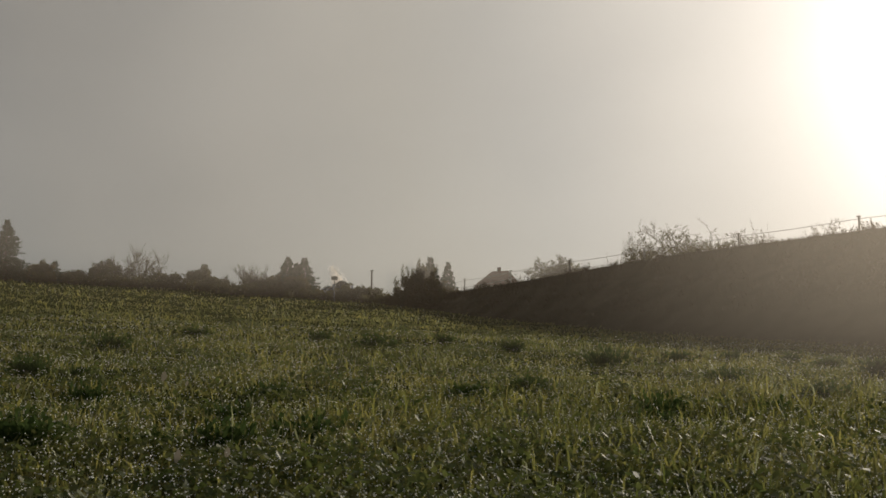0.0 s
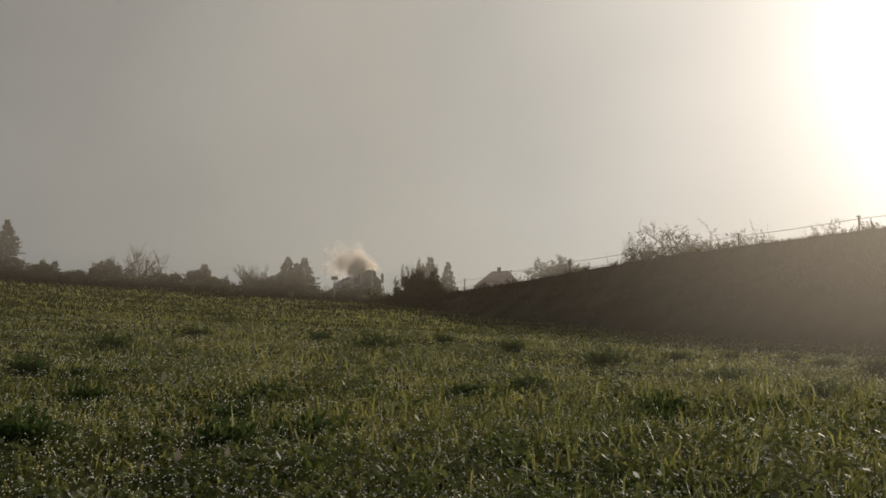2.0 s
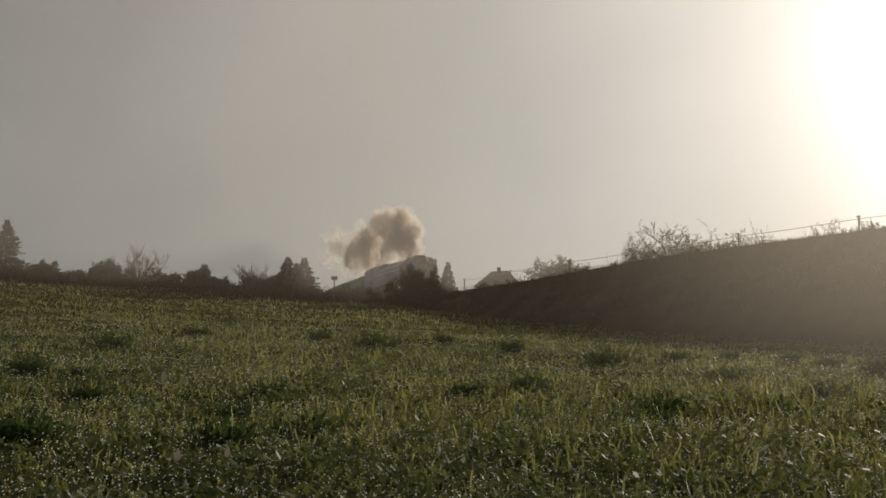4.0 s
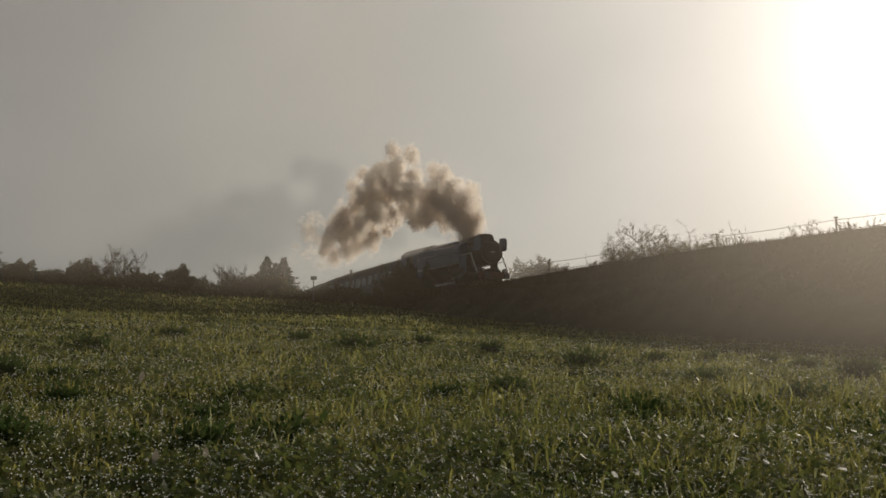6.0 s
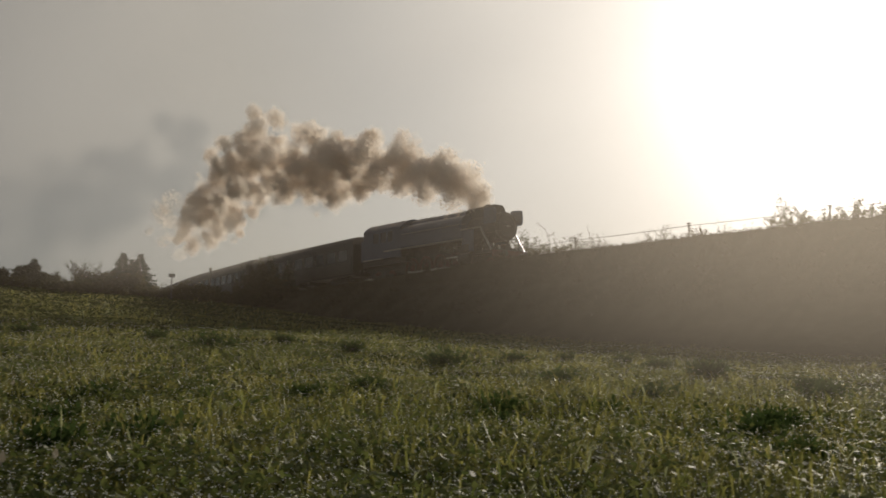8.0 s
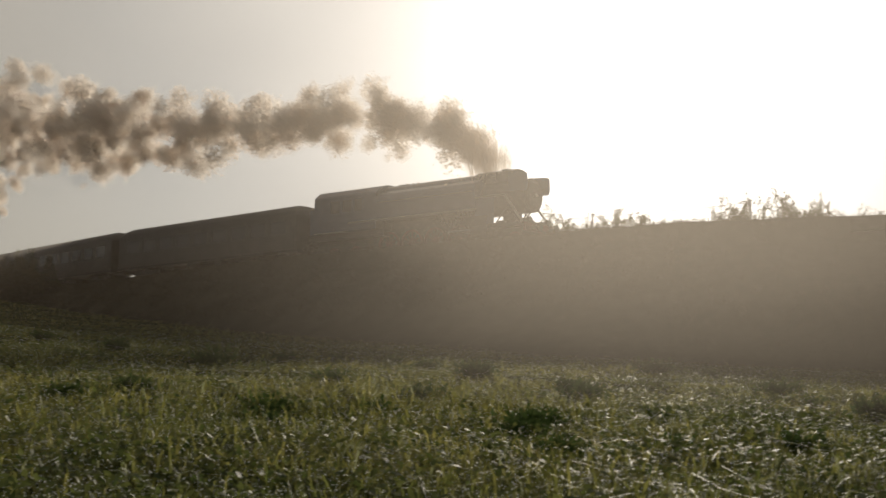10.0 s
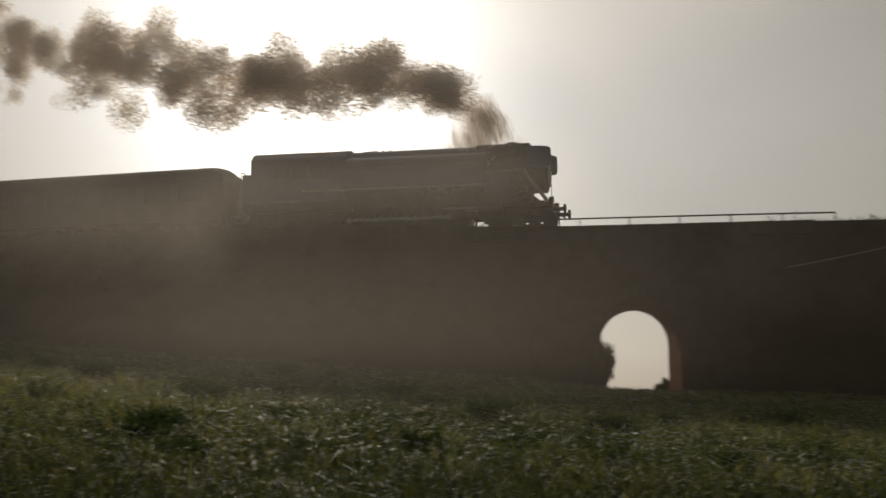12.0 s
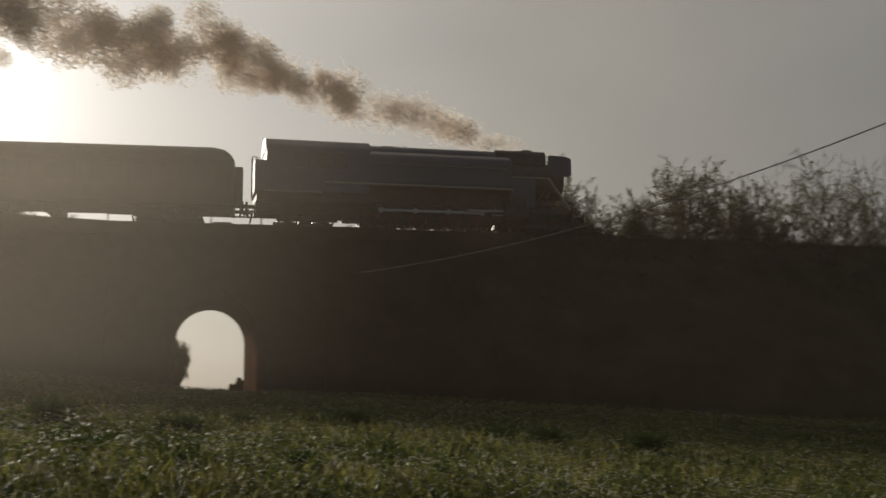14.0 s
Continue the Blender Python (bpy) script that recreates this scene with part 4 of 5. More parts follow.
def build_loco():
    """Eared tank locomotive; x forward with the front buffers at 0, z from the rail's top."""
    lo = empty("steam_locomotive", "blue streamlined tank steam locomotive with a cream line and black frames", "locomotive")
    P = lambda name, bm, mat, label="", parent=None, smooth=False: part(name, bm, mat, parent or lo, label, smooth=smooth)
    # boiler and smokebox
    bm = bmesh.new()
    rod(bm, (-12.0, 0, 3.02), (-1.05, 0, 3.02), 0.98, n=32)
    boiler = P("boiler", bm, M_BLACK, "black boiler and smokebox")
    bm = bmesh.new()
    rod(bm, (-1.05, 0, 3.02), (-0.92, 0, 3.02), 0.86, 0.7, 28)
    P("smokebox_door", bm, M_BLACK, "black round smokebox door", boiler)
    bm = bmesh.new()
    rod(bm, (-0.92, 0, 3.02), (-0.84, 0, 3.02), 0.09, n=10)
    rod(bm, (-0.86, -0.25, 3.02), (-0.86, 0.25, 3.02), 0.025)
    P("door_handle", bm, M_STEEL, "", boiler)
    # streamlined casing over the boiler, from the cab to the chimney
    top = bezel([(-0.78, 3.4), (-0.72, 4.28), (-0.42, 4.50), (0.42, 4.50), (0.72, 4.28), (0.78, 3.4)], 0.22)
    bm = prism(bmesh.new(), top, -11.4, -4.6, "x")
    P("casing", bm, M_BLUE, "blue sheet casing over the boiler")
    cowl = bezel([(-0.66, 3.7), (-0.62, 4.38), (-0.38, 4.6), (0.38, 4.6), (0.62, 4.38), (0.66, 3.7)], 0.2)
    bm = prism(bmesh.new(), cowl, -4.62, -1.9, "x")
    P("chimney_cowl", bm, M_BLACK, "black chimney cowl")
    bm = bmesh.new()
    rod(bm, (-2.8, 0, 4.55), (-2.8, 0, 4.66), 0.3, 0.34, 18)
    P("chimney_lip", bm, M_BLACK)
    for x in (-9.3, -9.7, -10.1):
        bm = bmesh.new()
        rod(bm, (x, 0, 4.48), (x, 0, 4.62), 0.08, 0.06, 10)
        P("safety_valve", bm, M_STEEL, "")
    # smoke deflector ears
    for s in (-1, 1):
        bm = bmesh.new()
        ear = bezel([(-1.95, 3.16), (-0.74, 3.16), (-0.68, 3.4), (-0.7, 4.12), (-0.95, 4.21), (-1.95, 4.26)], 0.14)
        prism(bm, ear, s * 1.16 - 0.02, s * 1.16 + 0.02)
        e = P("smoke_deflector", bm, M_BLUE, "blue ear-shaped smoke deflector plate")
        for x in (-1.0, -1.7):
            bm = bmesh.new()
            rod(bm, (x, s * 1.15, 3.5), (x, s * 0.85, 3.4), 0.03)
            P("bracket", bm, M_BLACK, "", e)
    # side tanks and cab
    for s in (-1, 1):
        sec = bezel([(s * 0.8, 2.35), (s * 1.5, 2.35), (s * 1.5, 3.66), (s * 1.38, 3.86), (s * 0.75, 4.15), (s * 0.6, 3.8)], 0.12)
        bm = prism(bmesh.new(), sec, -11.4, -4.0, "x")
        t = P("side_tank", bm, M_BLUE, "blue side water tank")
        bm = bmesh.new()
        box(bm, -13.6, -3.95, s * 1.5 - 0.03, s * 1.5 + 0.035, 2.27, 2.36, 0.01)
        P("running_line", bm, M_CREAM, "cream line along the tank's foot", t)
        bm = bmesh.new()
        rod(bm, (-4.2, s * 1.56, 3.35), (-11.2, s * 1.56, 3.35), 0.018)
        for k in range(5):
            rod(bm, (-4.3 - k * 1.7, s * 1.49, 3.35), (-4.3 - k * 1.7, s * 1.56, 3.35), 0.015, n=6)
        P("handrail", bm, M_STEEL, "steel handrail", t)
    # cab: walls with window holes left open between posts
    cab = empty("cab", "", "")
    cab.parent = lo
    for s in (-1, 1):
        y0, y1 = (s * 1.5, s * 1.46) if s > 0 else (s * 1.5, s * 1.46)
        bm = bmesh.new()
        lo_y, hi_y = min(y0, y1), max(y0, y1)
        box(bm, -16.45, -11.4, lo_y, hi_y, 1.8, 3.0)
        box(bm, -16.45, -11.4, lo_y, hi_y, 3.75, 3.95)
        for a, b in ((-16.45, -15.1), (-14.35, -14.1), (-13.35, -13.1), (-12.5, -11.4)):
            box(bm, a, b, lo_y, hi_y, 3.0, 3.75)
        P("cab_side", bm, M_BLUE, "blue cab side with two windows", cab)
        for a, b in ((-15.1, -14.35), (-14.1, -13.35), (-13.1, -12.5)):
            bm = bmesh.new()
            box(bm, a + 0.01, b - 0.01, s * 1.475 - 0.006, s * 1.475 + 0.006, 3.01, 3.74)
            P("cab_window", bm, M_PANE, "", cab)
        bm = bmesh.new()
        box(bm, -16.45, -13.75, s * 1.5 - 0.02, s * 1.5 + 0.03, 1.76, 1.82)
        P("foot_line", bm, M_CREAM, "", cab)
    roof = bezel([(-1.5, 3.93), (-1.4, 4.1), (-0.9, 4.5), (-0.4, 4.6), (0.4, 4.6), (0.9, 4.5), (1.4, 4.1), (1.5, 3.93)], 0.25)
    bm = prism(bmesh.new(), roof, -16.5, -11.3, "x")
    P("cab_roof", bm, M_BLUE, "", cab)
    bm = bmesh.new()
    box(bm, -16.45, -16.4, -1.46, 1.46, 1.8, 3.95)
    box(bm, -11.45, -11.4, -1.46, 1.46, 1.8, 3.95)
    P("cab_end", bm, M_BLACK, "", cab)
    bm = bmesh.new()
    box(bm, -10.6, -9.9, -0.3, 0.3, 4.47, 4.54, 0.02)
    P("roof_vent", bm, M_BLACK, "", cab)
    bm = bmesh.new()
    box(bm, -17.0, -16.4, -1.35, 1.35, 1.75, 3.35, 0.05)
    bunker = P("coal_bunker", bm, M_BLUE, "blue rear coal bunker")
    bm = bmesh.new()
    for y in (-1.2, -0.8):
        rod(bm, (-17.12, y, 1.5), (-17.12, y, 3.5), 0.025)
    for k in range(6):
        rod(bm, (-17.12, -1.2, 1.6 + k * 0.3), (-17.12, -0.8, 1.6 + k * 0.3), 0.018)
    rod(bm, (-17.12, -1.2, 3.5), (-16.8, -1.2, 3.42), 0.025)
    P("ladder", bm, M_BLACK, "", bunker)
    # frames and footplate
    bm = bmesh.new()
    for s in (-1, 1):
        box(bm, -16.9, -0.7, s * 0.62 - 0.03, s * 0.62 + 0.03, 0.75, 1.55)
    box(bm, -16.9, -11.0, -1.2, 1.2, 1.35, 1.78)
    box(bm, -4.6, -0.7, -1.15, 1.15, 1.2, 1.42)
    box(bm, -12.5, -10.9, -0.6, 0.6, 0.6, 2.4)
    box(bm, -11.0, -4.3, -0.55, 0.55, 1.4, 2.4)
    P("frame", bm, M_BLACK, "black plate frame")
    for s in (-1, 1):
        bm = bmesh.new()
        rod(bm, (-4.3, s * 1.18, 1.0), (-3.1, s * 1.18, 1.0), 0.44, n=20)
        box(bm, -4.2, -3.2, s * 1.15 - 0.3, s * 1.15 + 0.3, 1.3, 1.95, 0.06)
        P("cylinder", bm, M_BLACK, "black steam cylinder and valve chest")
        bm = bmesh.new()
        prism(bm, [(-4.05, 1.42), (-2.75, 1.42), (-2.75, 2.94), (-4.05, 2.94)], s * 1.42 - 0.02, s * 1.42 + 0.02)
        f = P("front_side_plate", bm, M_BLUE, "blue side plate at the front")
        bm = bmesh.new()
        box(bm, -4.1, -2.0, s * 1.42 - 0.05, s * 1.42 + 0.05, 2.94, 3.0, 0.01)
        d = Vector((-0.85, 0, 1.35)) - Vector((-2.0, 0, 2.97))
        rod(bm, (-2.02, s * 1.42, 2.97), (-0.85, s * 1.42, 1.35), 0.07, n=6)
        P("edge_bar", bm, M_CREAM, "pale edge bar", f)
        bm = bmesh.new()
        rod(bm, (-2.75, s * 1.2, 2.3), (-1.5, s * 1.2, 2.3), 0.03)
        rod(bm, (-2.75, s * 1.2, 1.42), (-1.9, s * 1.0, 2.75), 0.04)
        rod(bm, (-2.3, s * 0.9, 1.42), (-1.75, s * 0.9, 2.4), 0.05)
        rod(bm, (-1.2, s * 0.9, 1.4), (-2.2, s * 0.9, 2.15), 0.05)
        P("stay", bm, M_BLACK, "", f)
        bm = bmesh.new()
        rod(bm, (-2.4, s * 0.75, 1.72), (-1.7, s * 0.75, 1.72), 0.24, n=16)
        P("air_pump", bm, M_BLACK, "")
    bm = bmesh.new()
    box(bm, -0.78, -0.6, -1.4, 1.4, 0.85, 1.35, 0.03)
    beam = P("buffer_beam", bm, M_RED, "dull red front buffer beam")
    box_lamp = ((-0.7, -0.95, 1.52), (-0.7, 0.95, 1.52))
    for c in box_lamp:
        bm = bmesh.new()
        rod(bm, (c[0] - 0.12, c[1], c[2]), (c[0] + 0.1, c[1], c[2]), 0.15, 0.16, 16)
        rod(bm, (c[0], c[1], c[2] - 0.2), (c[0], c[1], c[2] - 0.1), 0.05)
        h = P("headlight", bm, M_BLACK, "", beam)
        bm = bmesh.new()
        rod(bm, (c[0] + 0.1, c[1], c[2]), (c[0] + 0.115, c[1], c[2]), 0.13, n=16)
        P("lens", bm, M_LAMP, "", h)
    bm = bmesh.new()
    rod(bm, (-0.66, -1.2, 1.35), (-0.66, -1.2, 2.25), 0.018)
    P("marker_rod", bm, M_BLACK, "", beam)
    for end, sgn in ((-0.6, 1), (-17.0, -1)):
        for s in (-0.88, 0.88):
            bm = bmesh.new()
            rod(bm, (end, s, 1.05), (end + sgn * 0.5, s, 1.05), 0.1, n=12)
            rod(bm, (end + sgn * 0.5, s, 1.05), (end + sgn * 0.6, s, 1.05), 0.24, n=18)
            P("buffer", bm, M_BLACK, "black round buffer")
        bm = bmesh.new()
        rod(bm, (end, 0, 1.0), (end + sgn * 0.45, 0, 0.75), 0.05)
        rod(bm, (end, -0.4, 0.95), (end + sgn * 0.12, -0.42, 0.35), 0.035)
        rod(bm, (end, 0.4, 0.95), (end + sgn * 0.12, 0.42, 0.35), 0.035)
        P("coupling", bm, M_BLACK, "")
    for s in (-1, 1):
        bm = bmesh.new()
        prism(bm, [(-1.2, 0.85), (-0.72, 0.85), (-0.6, 0.3), (-0.8, 0.18), (-1.1, 0.3)], s * 0.76 - 0.03, s * 0.76 + 0.03)
        P("rail_guard", bm, M_BLACK, "")
    bm = bmesh.new()
    box(bm, -11.7, -10.95, -0.62, 0.62, 0.3, 0.8, 0.03)
    box(bm, -10.9, -4.9, -0.5, 0.5, 0.42, 0.85, 0.03)
    for x in (-6.48, -8.22, -9.97):
        box(bm, x - 0.09, x + 0.09, -0.85, 0.85, 0.22, 0.7, 0.02)
    P("brake_rigging", bm, M_BLACK, "black ashpan and brake gear between the wheels")
    # carrying bogies
    for mid in (-2.6, -14.4):
        bm = bmesh.new()
        for s in (-1, 1):
            box(bm, mid - 1.5, mid + 1.5, s * 0.98 - 0.05, s * 0.98 + 0.05, 0.38, 0.62, 0.03)
        box(bm, mid - 0.3, mid + 0.3, -0.98, 0.98, 0.45, 0.8)
        P("bogie_frame", bm, M_BLACK, "")
    big = wheel_mesh("driving_wheel", 0.81, 0.14, 12, M_RED)
    small = wheel_mesh("carrying_wheel", 0.46, 0.13, 9, M_RED, 0.11)
    spin = []
    for x in DRIVERS:
        for s in (-0.78, 0.78):
            w = share("driving_wheel", big, lo, pose(x, s, 0.81))
            spin.append((w, x, s, 0.81))
    for x in (-1.7, -3.5, -13.5, -15.3):
        for s in (-0.78, 0.78):
            w = share("carrying_wheel", small, lo, pose(x, s, 0.46))
            spin.append((w, x, s, 0.46))
    rods = []
    for s in (-1, 1):
        bm = bmesh.new()
        box(bm, DRIVERS[3] - 0.12, DRIVERS[0] + 0.12, -0.03, 0.03, -0.07, 0.07, 0.015)
        for x in DRIVERS:
            rod(bm, (x, -0.07, 0), (x, 0.07, 0), 0.13, n=14)
        r = P("coupling_rod", bm, M_STEEL, "bright steel coupling rod")
        rods.append((r, s * 0.98, 0.0 if s < 0 else math.pi / 2))
        bm = bmesh.new()
        rod(bm, (-5.0, s * 1.12, 1.0), (-4.2, s * 1.12, 1.0), 0.05)
        box(bm, -6.2, -4.3, s * 1.12 - 0.04, s * 1.12 + 0.04, 1.16, 1.26, 0.01)
        P("slide_bar", bm, M_STEEL, "")
    return lo, spin, rods


COACH = 21.4


def build_coach(colour, roof_mat, windows, label):
    """Bogie coach; x forward, from the front buffers at 0."""
    co = empty("railway_coach", label, "railway coach", "coaches of the train")
    P = lambda name, bm, mat, text="", parent=None: part(name, bm, mat, parent or co, text)
    a, b = -0.5, -COACH + 0.5
    for s in (-1, 1):
        bm = bmesh.new()
        y0, y1 = sorted((s * 1.42, s * 1.36))
        box(bm, b, a, y0, y1, 1.05, 2.05)
        box(bm, b, a, y0, y1, 2.95, 3.25)
        pitch = (a - b - 1.6) / windows
        edges = [b] + [e for k in range(windows) for e in (b + 0.8 + k * pitch + 0.28, b + 0.8 + (k + 1) * pitch - 0.28)] + [a]
        for k in range(0, len(edges), 2):
            box(bm, edges[k], edges[k + 1], y0, y1, 2.05, 2.95)
        wall = P("side_wall", bm, colour)
        for k in range(windows):
            x0, x1 = b + 0.8 + k * pitch + 0.28, b + 0.8 + (k + 1) * pitch - 0.28
            bm = bmesh.new()
            box(bm, x0, x1, s * 1.39 - 0.006, s * 1.39 + 0.006, 2.05, 2.95)
            w = P("window", bm, M_PANE)
            bm = bmesh.new()
            box(bm, x0 - 0.04, x1 + 0.04, s * 1.425 - 0.012, s * 1.425 + 0.012, 2.93, 2.98)
            box(bm, x0 - 0.04, x1 + 0.04, s * 1.425 - 0.012, s * 1.425 + 0.012, 2.02, 2.07)
            P("window_frame", bm, M_BLACK, "", w)
        bm = bmesh.new()
        rod(bm, (a - 0.2, s * 1.46, 1.2), (a - 0.2, s * 1.46, 2.4), 0.02)
        box(bm, a - 1.0, a - 0.1, s * 1.2 - 0.15, s * 1.2 + 0.15, 0.5, 0.55)
        P("step", bm, M_BLACK)
    for x in (a, b):
        bm = bmesh.new()
        box(bm, x - 0.04, x + 0.04, -1.36, 1.36, 1.05, 3.25)
        P("end_wall", bm, colour)
        bm = bmesh.new()
        q = 1 if x == a else -1
        box(bm, min(x, x + q * 0.45), max(x, x + q * 0.45), -0.45, 0.45, 1.15, 3.1, 0.06)
        P("gangway", bm, M_BLACK, "black rubber gangway")
    # roof: rounded, with ends that come down
    prof = []
    for i in range(15):
        t = math.pi * i / 14
        prof.append((-1.43 * math.cos(t), math.sin(t) ** 0.8))
    bm = bmesh.new()
    rings = []
    for x, lift in ((b - 0.03, 0.12), (b + 0.12, 0.42), (b + 0.45, 0.7), (b + 0.95, 0.82), (a - 0.95, 0.82), (a - 0.45, 0.7), (a - 0.12, 0.42), (a + 0.03, 0.12)):
        rings.append([bm.verts.new((x, p[0], 3.24 + lift * p[1])) for p in prof])
    for r0, r1 in zip(rings, rings[1:]):
        for i in range(14):
            bm.faces.new((r0[i], r0[i + 1], r1[i + 1], r1[i]))
    bm.faces.new(rings[0])
    bm.faces.new(rings[-1][::-1])
    for i in (0,):
        bm.faces.new([r[0] for r in rings] + [r[-1] for r in rings[::-1]])
    bmesh.ops.recalc_face_normals(bm, faces=bm.faces)
    roof = P("roof", bm, roof_mat, "dark grey rounded roof")
    for k in range(4):
        bm = bmesh.new()
        x = b + 3.2 + k * 4.4
        rod(bm, (x, 0, 4.0), (x, 0, 4.12), 0.16, 0.12, 12)
        P("roof_vent", bm, M_BLACK, "", roof)
    bm = bmesh.new()
    box(bm, b, a, -1.3, 1.3, 0.88, 1.06)
    box(bm, b - 0.05, b + 0.1, -1.3, 1.3, 0.8, 1.15)
    box(bm, a - 0.1, a + 0.05, -1.3, 1.3, 0.8, 1.15)
    box(bm, -12.4, -10.9, -1.25, 1.25, 0.5, 0.9, 0.03)
    box(bm, -9.3, -8.6, -1.2, 1.2, 0.55, 0.9, 0.03)
    P("underframe", bm, M_BLACK, "black underframe with battery boxes")
    spin = []
    small = bpy.data.meshes.get("coach_wheel") or wheel_mesh("coach_wheel", 0.46, 0.13, 10, M_BLACK, 0.12)
    for mid in (-3.6, -COACH + 3.6):
        bm = bmesh.new()
        for s in (-1, 1):
            prism(bm, [(mid - 1.7, 0.5), (mid - 1.5, 0.72), (mid + 1.5, 0.72), (mid + 1.7, 0.5), (mid + 1.1, 0.3), (mid - 1.1, 0.3)], s * 0.98 - 0.05, s * 0.98 + 0.05)
        box(bm, mid - 0.35, mid + 0.35, -0.98, 0.98, 0.45, 0.88)
        P("bogie_frame", bm, M_BLACK)
        for dx in (-1.2, 1.2):
            for s in (-0.78, 0.78):
                spin.append((share("wheel", small, co, pose(mid + dx, s, 0.46)), mid + dx, s, 0.46))
    for end, sgn in ((a, 1), (b, -1)):
        for s in (-0.88, 0.88):
            bm = bmesh.new()
            rod(bm, (end, s, 1.05), (end + sgn * 0.62, s, 1.05), 0.09, n=10)
            rod(bm, (end + sgn * 0.62, s, 1.05), (end + sgn * 0.74, s, 1.05), 0.23, n=16)
            P("buffer", bm, M_BLACK)
    return co, spin


def arc_back(x, length):
    """The place along the line that lies so many metres behind x."""
    n = 24
    for _ in range(n):
        x -= length / n / math.sqrt(1 + (2 * RAIL_K * x) ** 2)
    return x


def front_at(t):
    """Where the front buffers are at t seconds."""
    d = t - 12.5
    return 1.17 * (1.45 + 9.4 * d + 0.5 * 0.244 * d * d - 4.33e-4 * d ** 3) - 0.13 * max(0.0, d) ** 2


def on_line(x_front, offset, length):
    """Pose of a vehicle whose front is so far behind x_front, carried on two points of the line."""
    f = arc_back(x_front, offset + length * 0.18)
    r = arc_back(x_front, offset + length * 0.82)
    pf, pr = rail(f), rail(r)
    way = (pf - pr).normalized()
    side = Vector((0, 0, 1)).cross(way).normalized()
    up = way.cross(side)
    origin = pf + way * length * 0.18
    return Matrix(((way.x, side.x, up.x, origin.x), (way.y, side.y, up.y, origin.y), (way.z, side.z, up.z, origin.z), (0, 0, 0, 1)))


LOCO_LENGTH = 17.6
LOCO, LOCO_SPIN, LOCO_RODS = build_loco()
COACHES = []
for k, text in enumerate(("dark railway coach with a rounded roof, first behind the locomotive", "dark misty railway coach with a rounded grey roof",
                          "dark misty railway coach with a rounded grey roof", "dark misty railway coach with a rounded grey roof")):
    COACHES.append((*build_coach(M_COACH, M_ROOF, 9, text), 17.45 + k * (COACH + 0.02)))


# ---------------------------------------------------------------- smoke
def puff_mesh(seed, flecks, size):
    """A billow of fine flecks, dense inside and thinning out over a lumpy edge."""
    rng = np.random.default_rng(400 + seed)
    way = rng.normal(size=(flecks, 3))
    way /= np.linalg.norm(way, axis=1)[:, None]
    off = Vector((seed * 3.7, seed * 1.3, seed * 5.1))
    edge = np.array([0.62 + 0.62 * abs(noise.noise(Vector(d) * 1.6 + off)) + 0.42 * abs(noise.noise(Vector(d) * 3.6 + off)) for d in way.tolist()])
    c = way * (edge * rng.random(flecks) ** 0.42 + rng.normal(0, 0.045, flecks))[:, None]
    a = rng.normal(size=(flecks, 3))
    a /= np.linalg.norm(a, axis=1)[:, None]
    b = np.cross(a, rng.normal(size=(flecks, 3)))
    b /= np.linalg.norm(b, axis=1)[:, None]
    w = (size * rng.uniform(0.5, 1.2, flecks))[:, None]
    V = np.stack([c + a * w * 0.6, c - a * w * 0.3 + b * w * 0.52, c - a * w * 0.3 - b * w * 0.52], 1)
    me = bpy.data.meshes.new("puff")
    me.vertices.add(flecks * 3)
    me.vertices.foreach_set("co", V.ravel())
    me.loops.add(flecks * 3)
    me.loops.foreach_set("vertex_index", np.arange(flecks * 3))
    me.polygons.add(flecks)
    me.polygons.foreach_set("loop_start", np.arange(flecks) * 3)
    me.materials.append(M_SMOKE)
    me.update(calc_edges=True)
    return me


def build_smoke():
    plume = empty("smoke_plume", "grey-brown billowing smoke trailing from the locomotive's chimney", "smoke", kind="stuff")
    shapes = [puff_mesh(i, 1500, 0.09) for i in range(8)]
    heavy = [puff_mesh(40 + i, 2300, 0.09) for i in range(5)]
    wisps = [puff_mesh(20 + i, 420, 0.1) for i in range(5)]
    rng = random.Random(12)
    puffs = []
    t = -0.6
    while t < 13.98:
        puffs.append(t)
        t += 0.1 if t < 0.6 else (0.026 if t < 2.2 else (0.0175 if t < 8.5 else 0.0155))
    out = []
    for i, te in enumerate(puffs):
        thin = te < 1.2 or i % 4 == 0
        late = max(0.0, min(1.0, (te - 12.3) / 0.5))       # the last beats are lighter
        r = rng.uniform(0.3, 0.5) if i % 4 == 0 else rng.choice((0.55, 0.75, 0.9, 1.0)) * rng.uniform(0.9, 1.06) * (1 - 0.25 * late)
        if rng.random() < (te - 12.85) / 0.4:
            thin = True
        ob = new("puff", wisps[i % 5] if thin else (heavy[i % 5] if te < 6.5 else shapes[i % 8]))
        ob.parent = plume
        ob.scale = (r * rng.uniform(1.35, 1.7), r * rng.uniform(1.0, 1.15), r * rng.uniform(1.3, 1.55))
        ring = unit(rng) * rng.random() ** 0.6
        out.append((ob, te, ring, rng.choice((0, 180)) + rng.uniform(-12, 12), rng.uniform(-1, 1), 0.0 if r < 0.5 else rng.uniform(0.1, 0.3), r))
    return out


PUFFS = build_smoke()
CHIMNEY = 2.8


def chimney_at(t):
    m = on_line(front_at(t), 0.0, LOCO_LENGTH)
    return m @ Vector((-CHIMNEY, 0, 4.6)), m


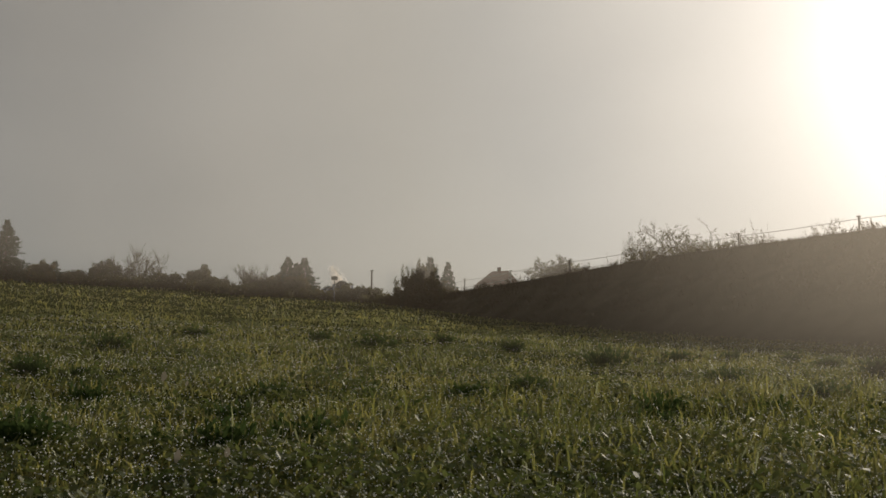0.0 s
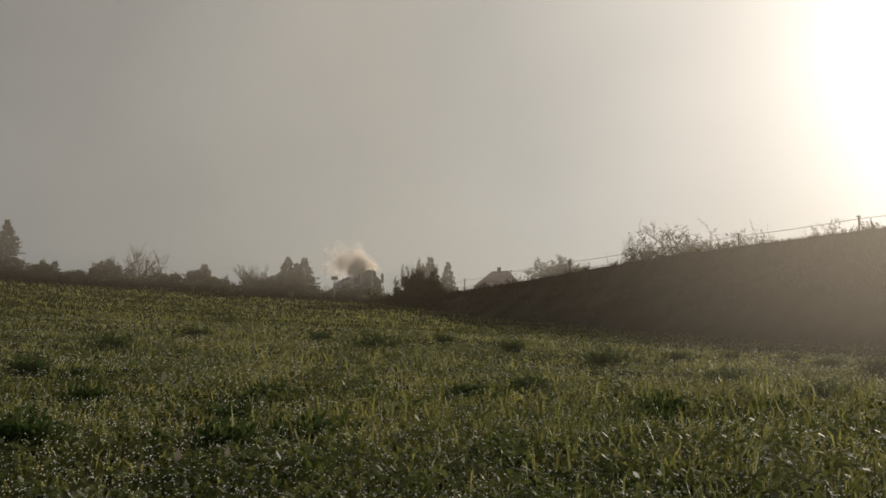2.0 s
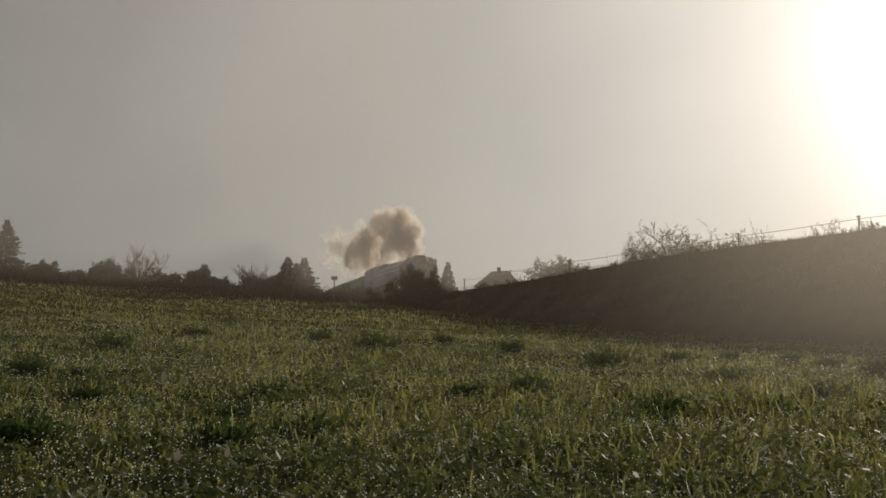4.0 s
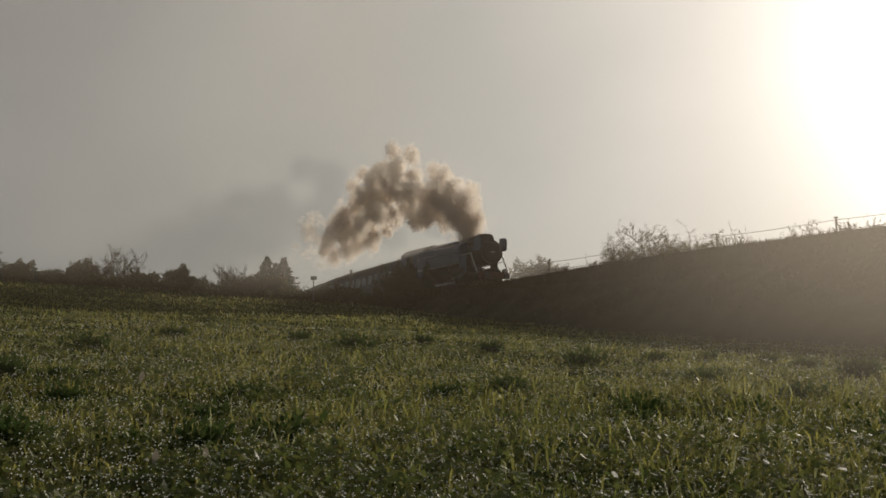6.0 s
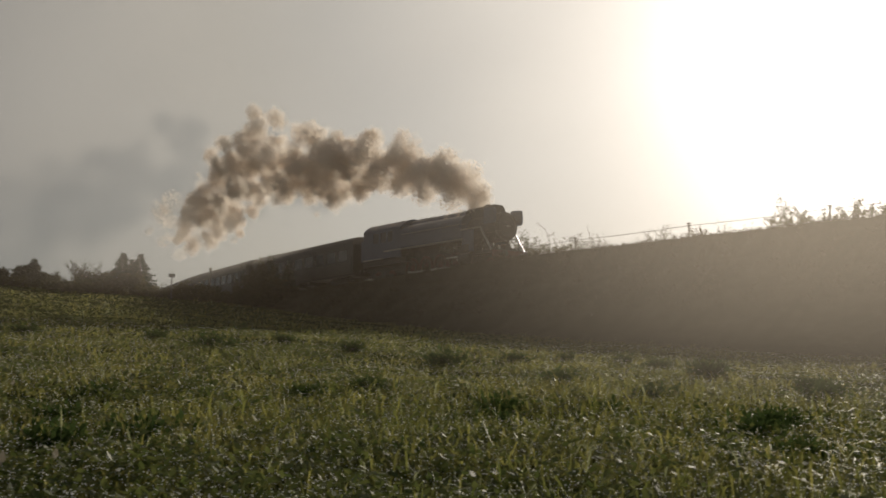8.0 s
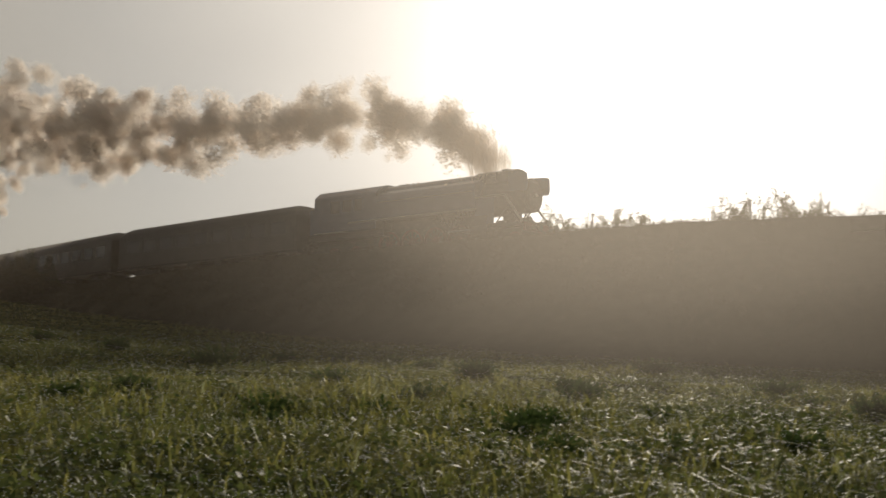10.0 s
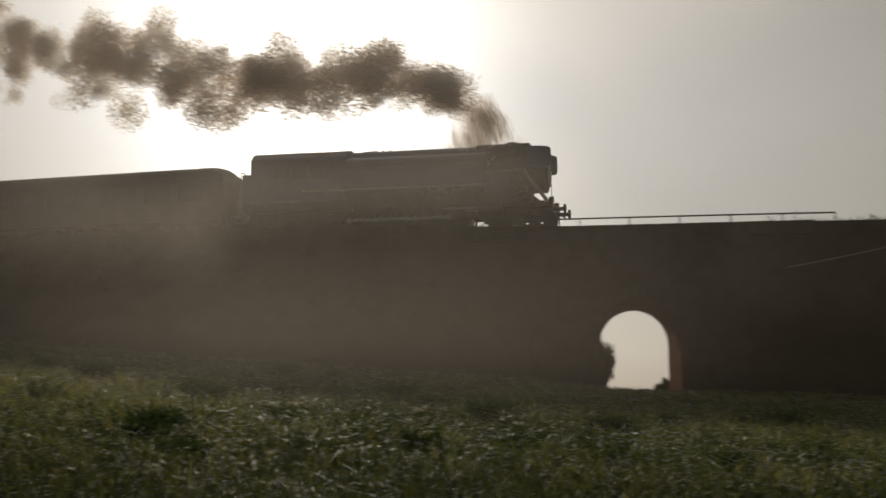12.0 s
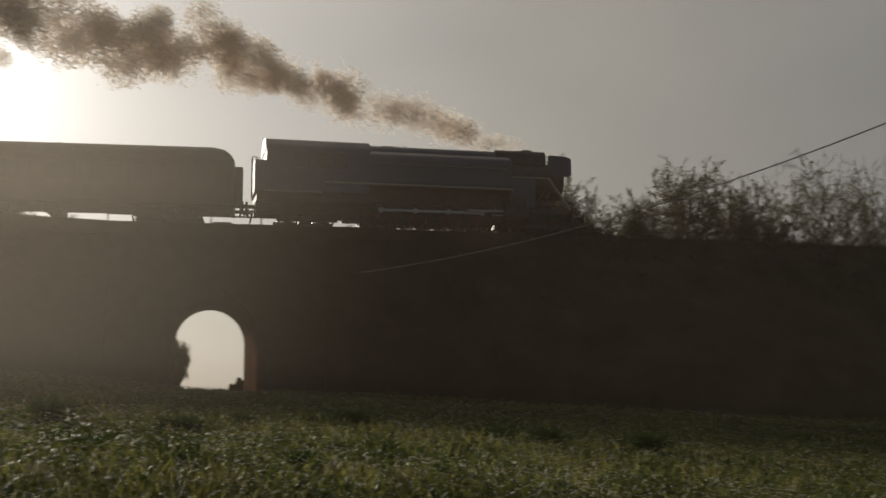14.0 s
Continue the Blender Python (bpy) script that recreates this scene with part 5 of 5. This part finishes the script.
# how the smoke left the chimney: time, first lift, its delay, steady rise, first spread, steady spread
BEATS = ((0.0, 1.0, 0.6, 0.7, 1.0, 0.3), (2.0, 1.0, 0.6, 0.82, 1.3, 0.3), (3.0, 2.3, 0.7, 1.15, 1.6, 0.25), (4.0, 5.0, 0.8, 1.15, 2.2, 0.25),
         (5.2, 3.2, 0.5, 1.25, 2.0, 0.28), (6.2, 3.9, 0.5, 0.97, 1.6, 0.3), (7.0, 4.0, 0.5, 0.85, 1.4, 0.3), (8.2, 3.6, 0.5, 1.1, 1.4, 0.3),
         (9.0, 3.8, 0.5, 1.4, 1.5, 0.3), (10.0, 3.2, 0.35, 1.2, 1.55, 0.3), (11.0, 3.1, 0.25, 0.8, 1.3, 0.35), (11.6, 3.2, 0.2, 0.95, 1.2, 0.4),
         (12.0, 2.6, 0.25, 1.4, 1.0, 0.5), (12.4, 1.2, 0.25, 2.1, 0.6, 0.6), (12.8, 0.3, 0.2, 2.5, 0.15, 0.75), (14.5, 0.0, 0.2, 2.7, 0.1, 0.75))


def beat(te):
    when = [b[0] for b in BEATS]
    return [float(np.interp(te, when, [b[k] for b in BEATS])) for k in range(1, 6)]


def puff_place(te, ring, age, r):
    """A puff's middle, so long after it left the chimney."""
    p, m = chimney_at(te)
    way = m.to_3x3() @ Vector((1, 0, 0))
    lift, delay, rise, spread, drift = beat(te)
    up = lift * (1 - math.exp(-age / delay)) + rise * age
    size = max(0.08, 0.25 + 1.55 * spread * (1 - math.exp(-age / 0.4)) + 1.25 * drift * age - 0.4 * r)
    side = ring * size
    return p + way * 0.5 * (1 - math.exp(-age / 0.2)) + Vector((side.x, side.y, side.z + up - 0.1))


# ---------------------------------------------------------------- what moves
def motions():
    times = [i * 0.25 for i in range(57)]
    walk(LOCO, [(t, on_line(front_at(t), 0.0, LOCO_LENGTH)) for t in times])
    for co, spin, offset in COACHES:
        walk(co, [(t, on_line(front_at(t), offset, COACH)) for t in times])
    # wheels roll: steps of less than a quarter turn
    travelled = [0.0]
    fine = [i / 30 for i in range(421)]
    for a, b in zip(fine, fine[1:]):
        travelled.append(travelled[-1] + (rail(front_at(b)) - rail(front_at(a))).length)
    for w, x, s, r in LOCO_SPIN + [q for c in COACHES[:1] for q in c[1]]:
        step = 2 if r > 0.6 else 1
        walk(w, [(fine[i], pose(x, s, r, 0, math.degrees(travelled[i] / r), 0)) for i in range(0, 421, step)])
    for ob, y, phase in LOCO_RODS:
        rows = []
        for i in range(0, 421, 2):
            a = travelled[i] / 0.81 + phase
            rows.append((fine[i], pose(0.33 * math.cos(a), y, 0.81 - 0.33 * math.sin(a))))
        walk(ob, rows)
    for ob, te, ring, turn, roll, wait, r in PUFFS:
        rows = []
        inside = Vector((-CHIMNEY - 3.4, 0, 2.95))
        turn += heading(front_at(te))
        t = 0.0
        while t < te + wait - 0.12:
            rows.append((t, Matrix.Translation(chimney_at(t)[1] @ inside) @ pose(0, 0, 0, 0, 0, turn)))
            t += 0.5
        if te + wait > 0.2 and (not rows or te + wait - 0.1 - rows[-1][0] > 0.07):
            rows.append((te + wait - 0.1, Matrix.Translation(chimney_at(te + wait - 0.1)[1] @ (inside + (Vector((2.2, 0, 0.3)) if wait < 0.24 else Vector((0.9, 0, 0.1))))) @ pose(0, 0, 0, 0, 0, turn)))
        for age in (0.0, 0.08, 0.17, 0.3, 0.42, 0.58, 0.8, 1.3, 2.0, 3.0, 4.5, 7.0, 10.0, 15.0):
            age = min(age, 14.5 - te)
            t = te + age
            if t < 0 or age < wait or (rows and t - rows[-1][0] < 0.03):
                continue
            if t > 14.0 and rows and rows[-1][0] >= 14.0 - 0.03:
                break
            q = puff_place(te, ring, age, r)
            rows.append((t, Matrix.Translation(q) @ pose(0, 0, 0, 14 * roll * age, 10 * roll * age, turn + 14 * roll * min(age, 6.0))))
            if t > 14.0:
                break
        if len(rows) == 1:
            rows.append((14.5, rows[0][1]))
        walk(ob, rows)


motions()
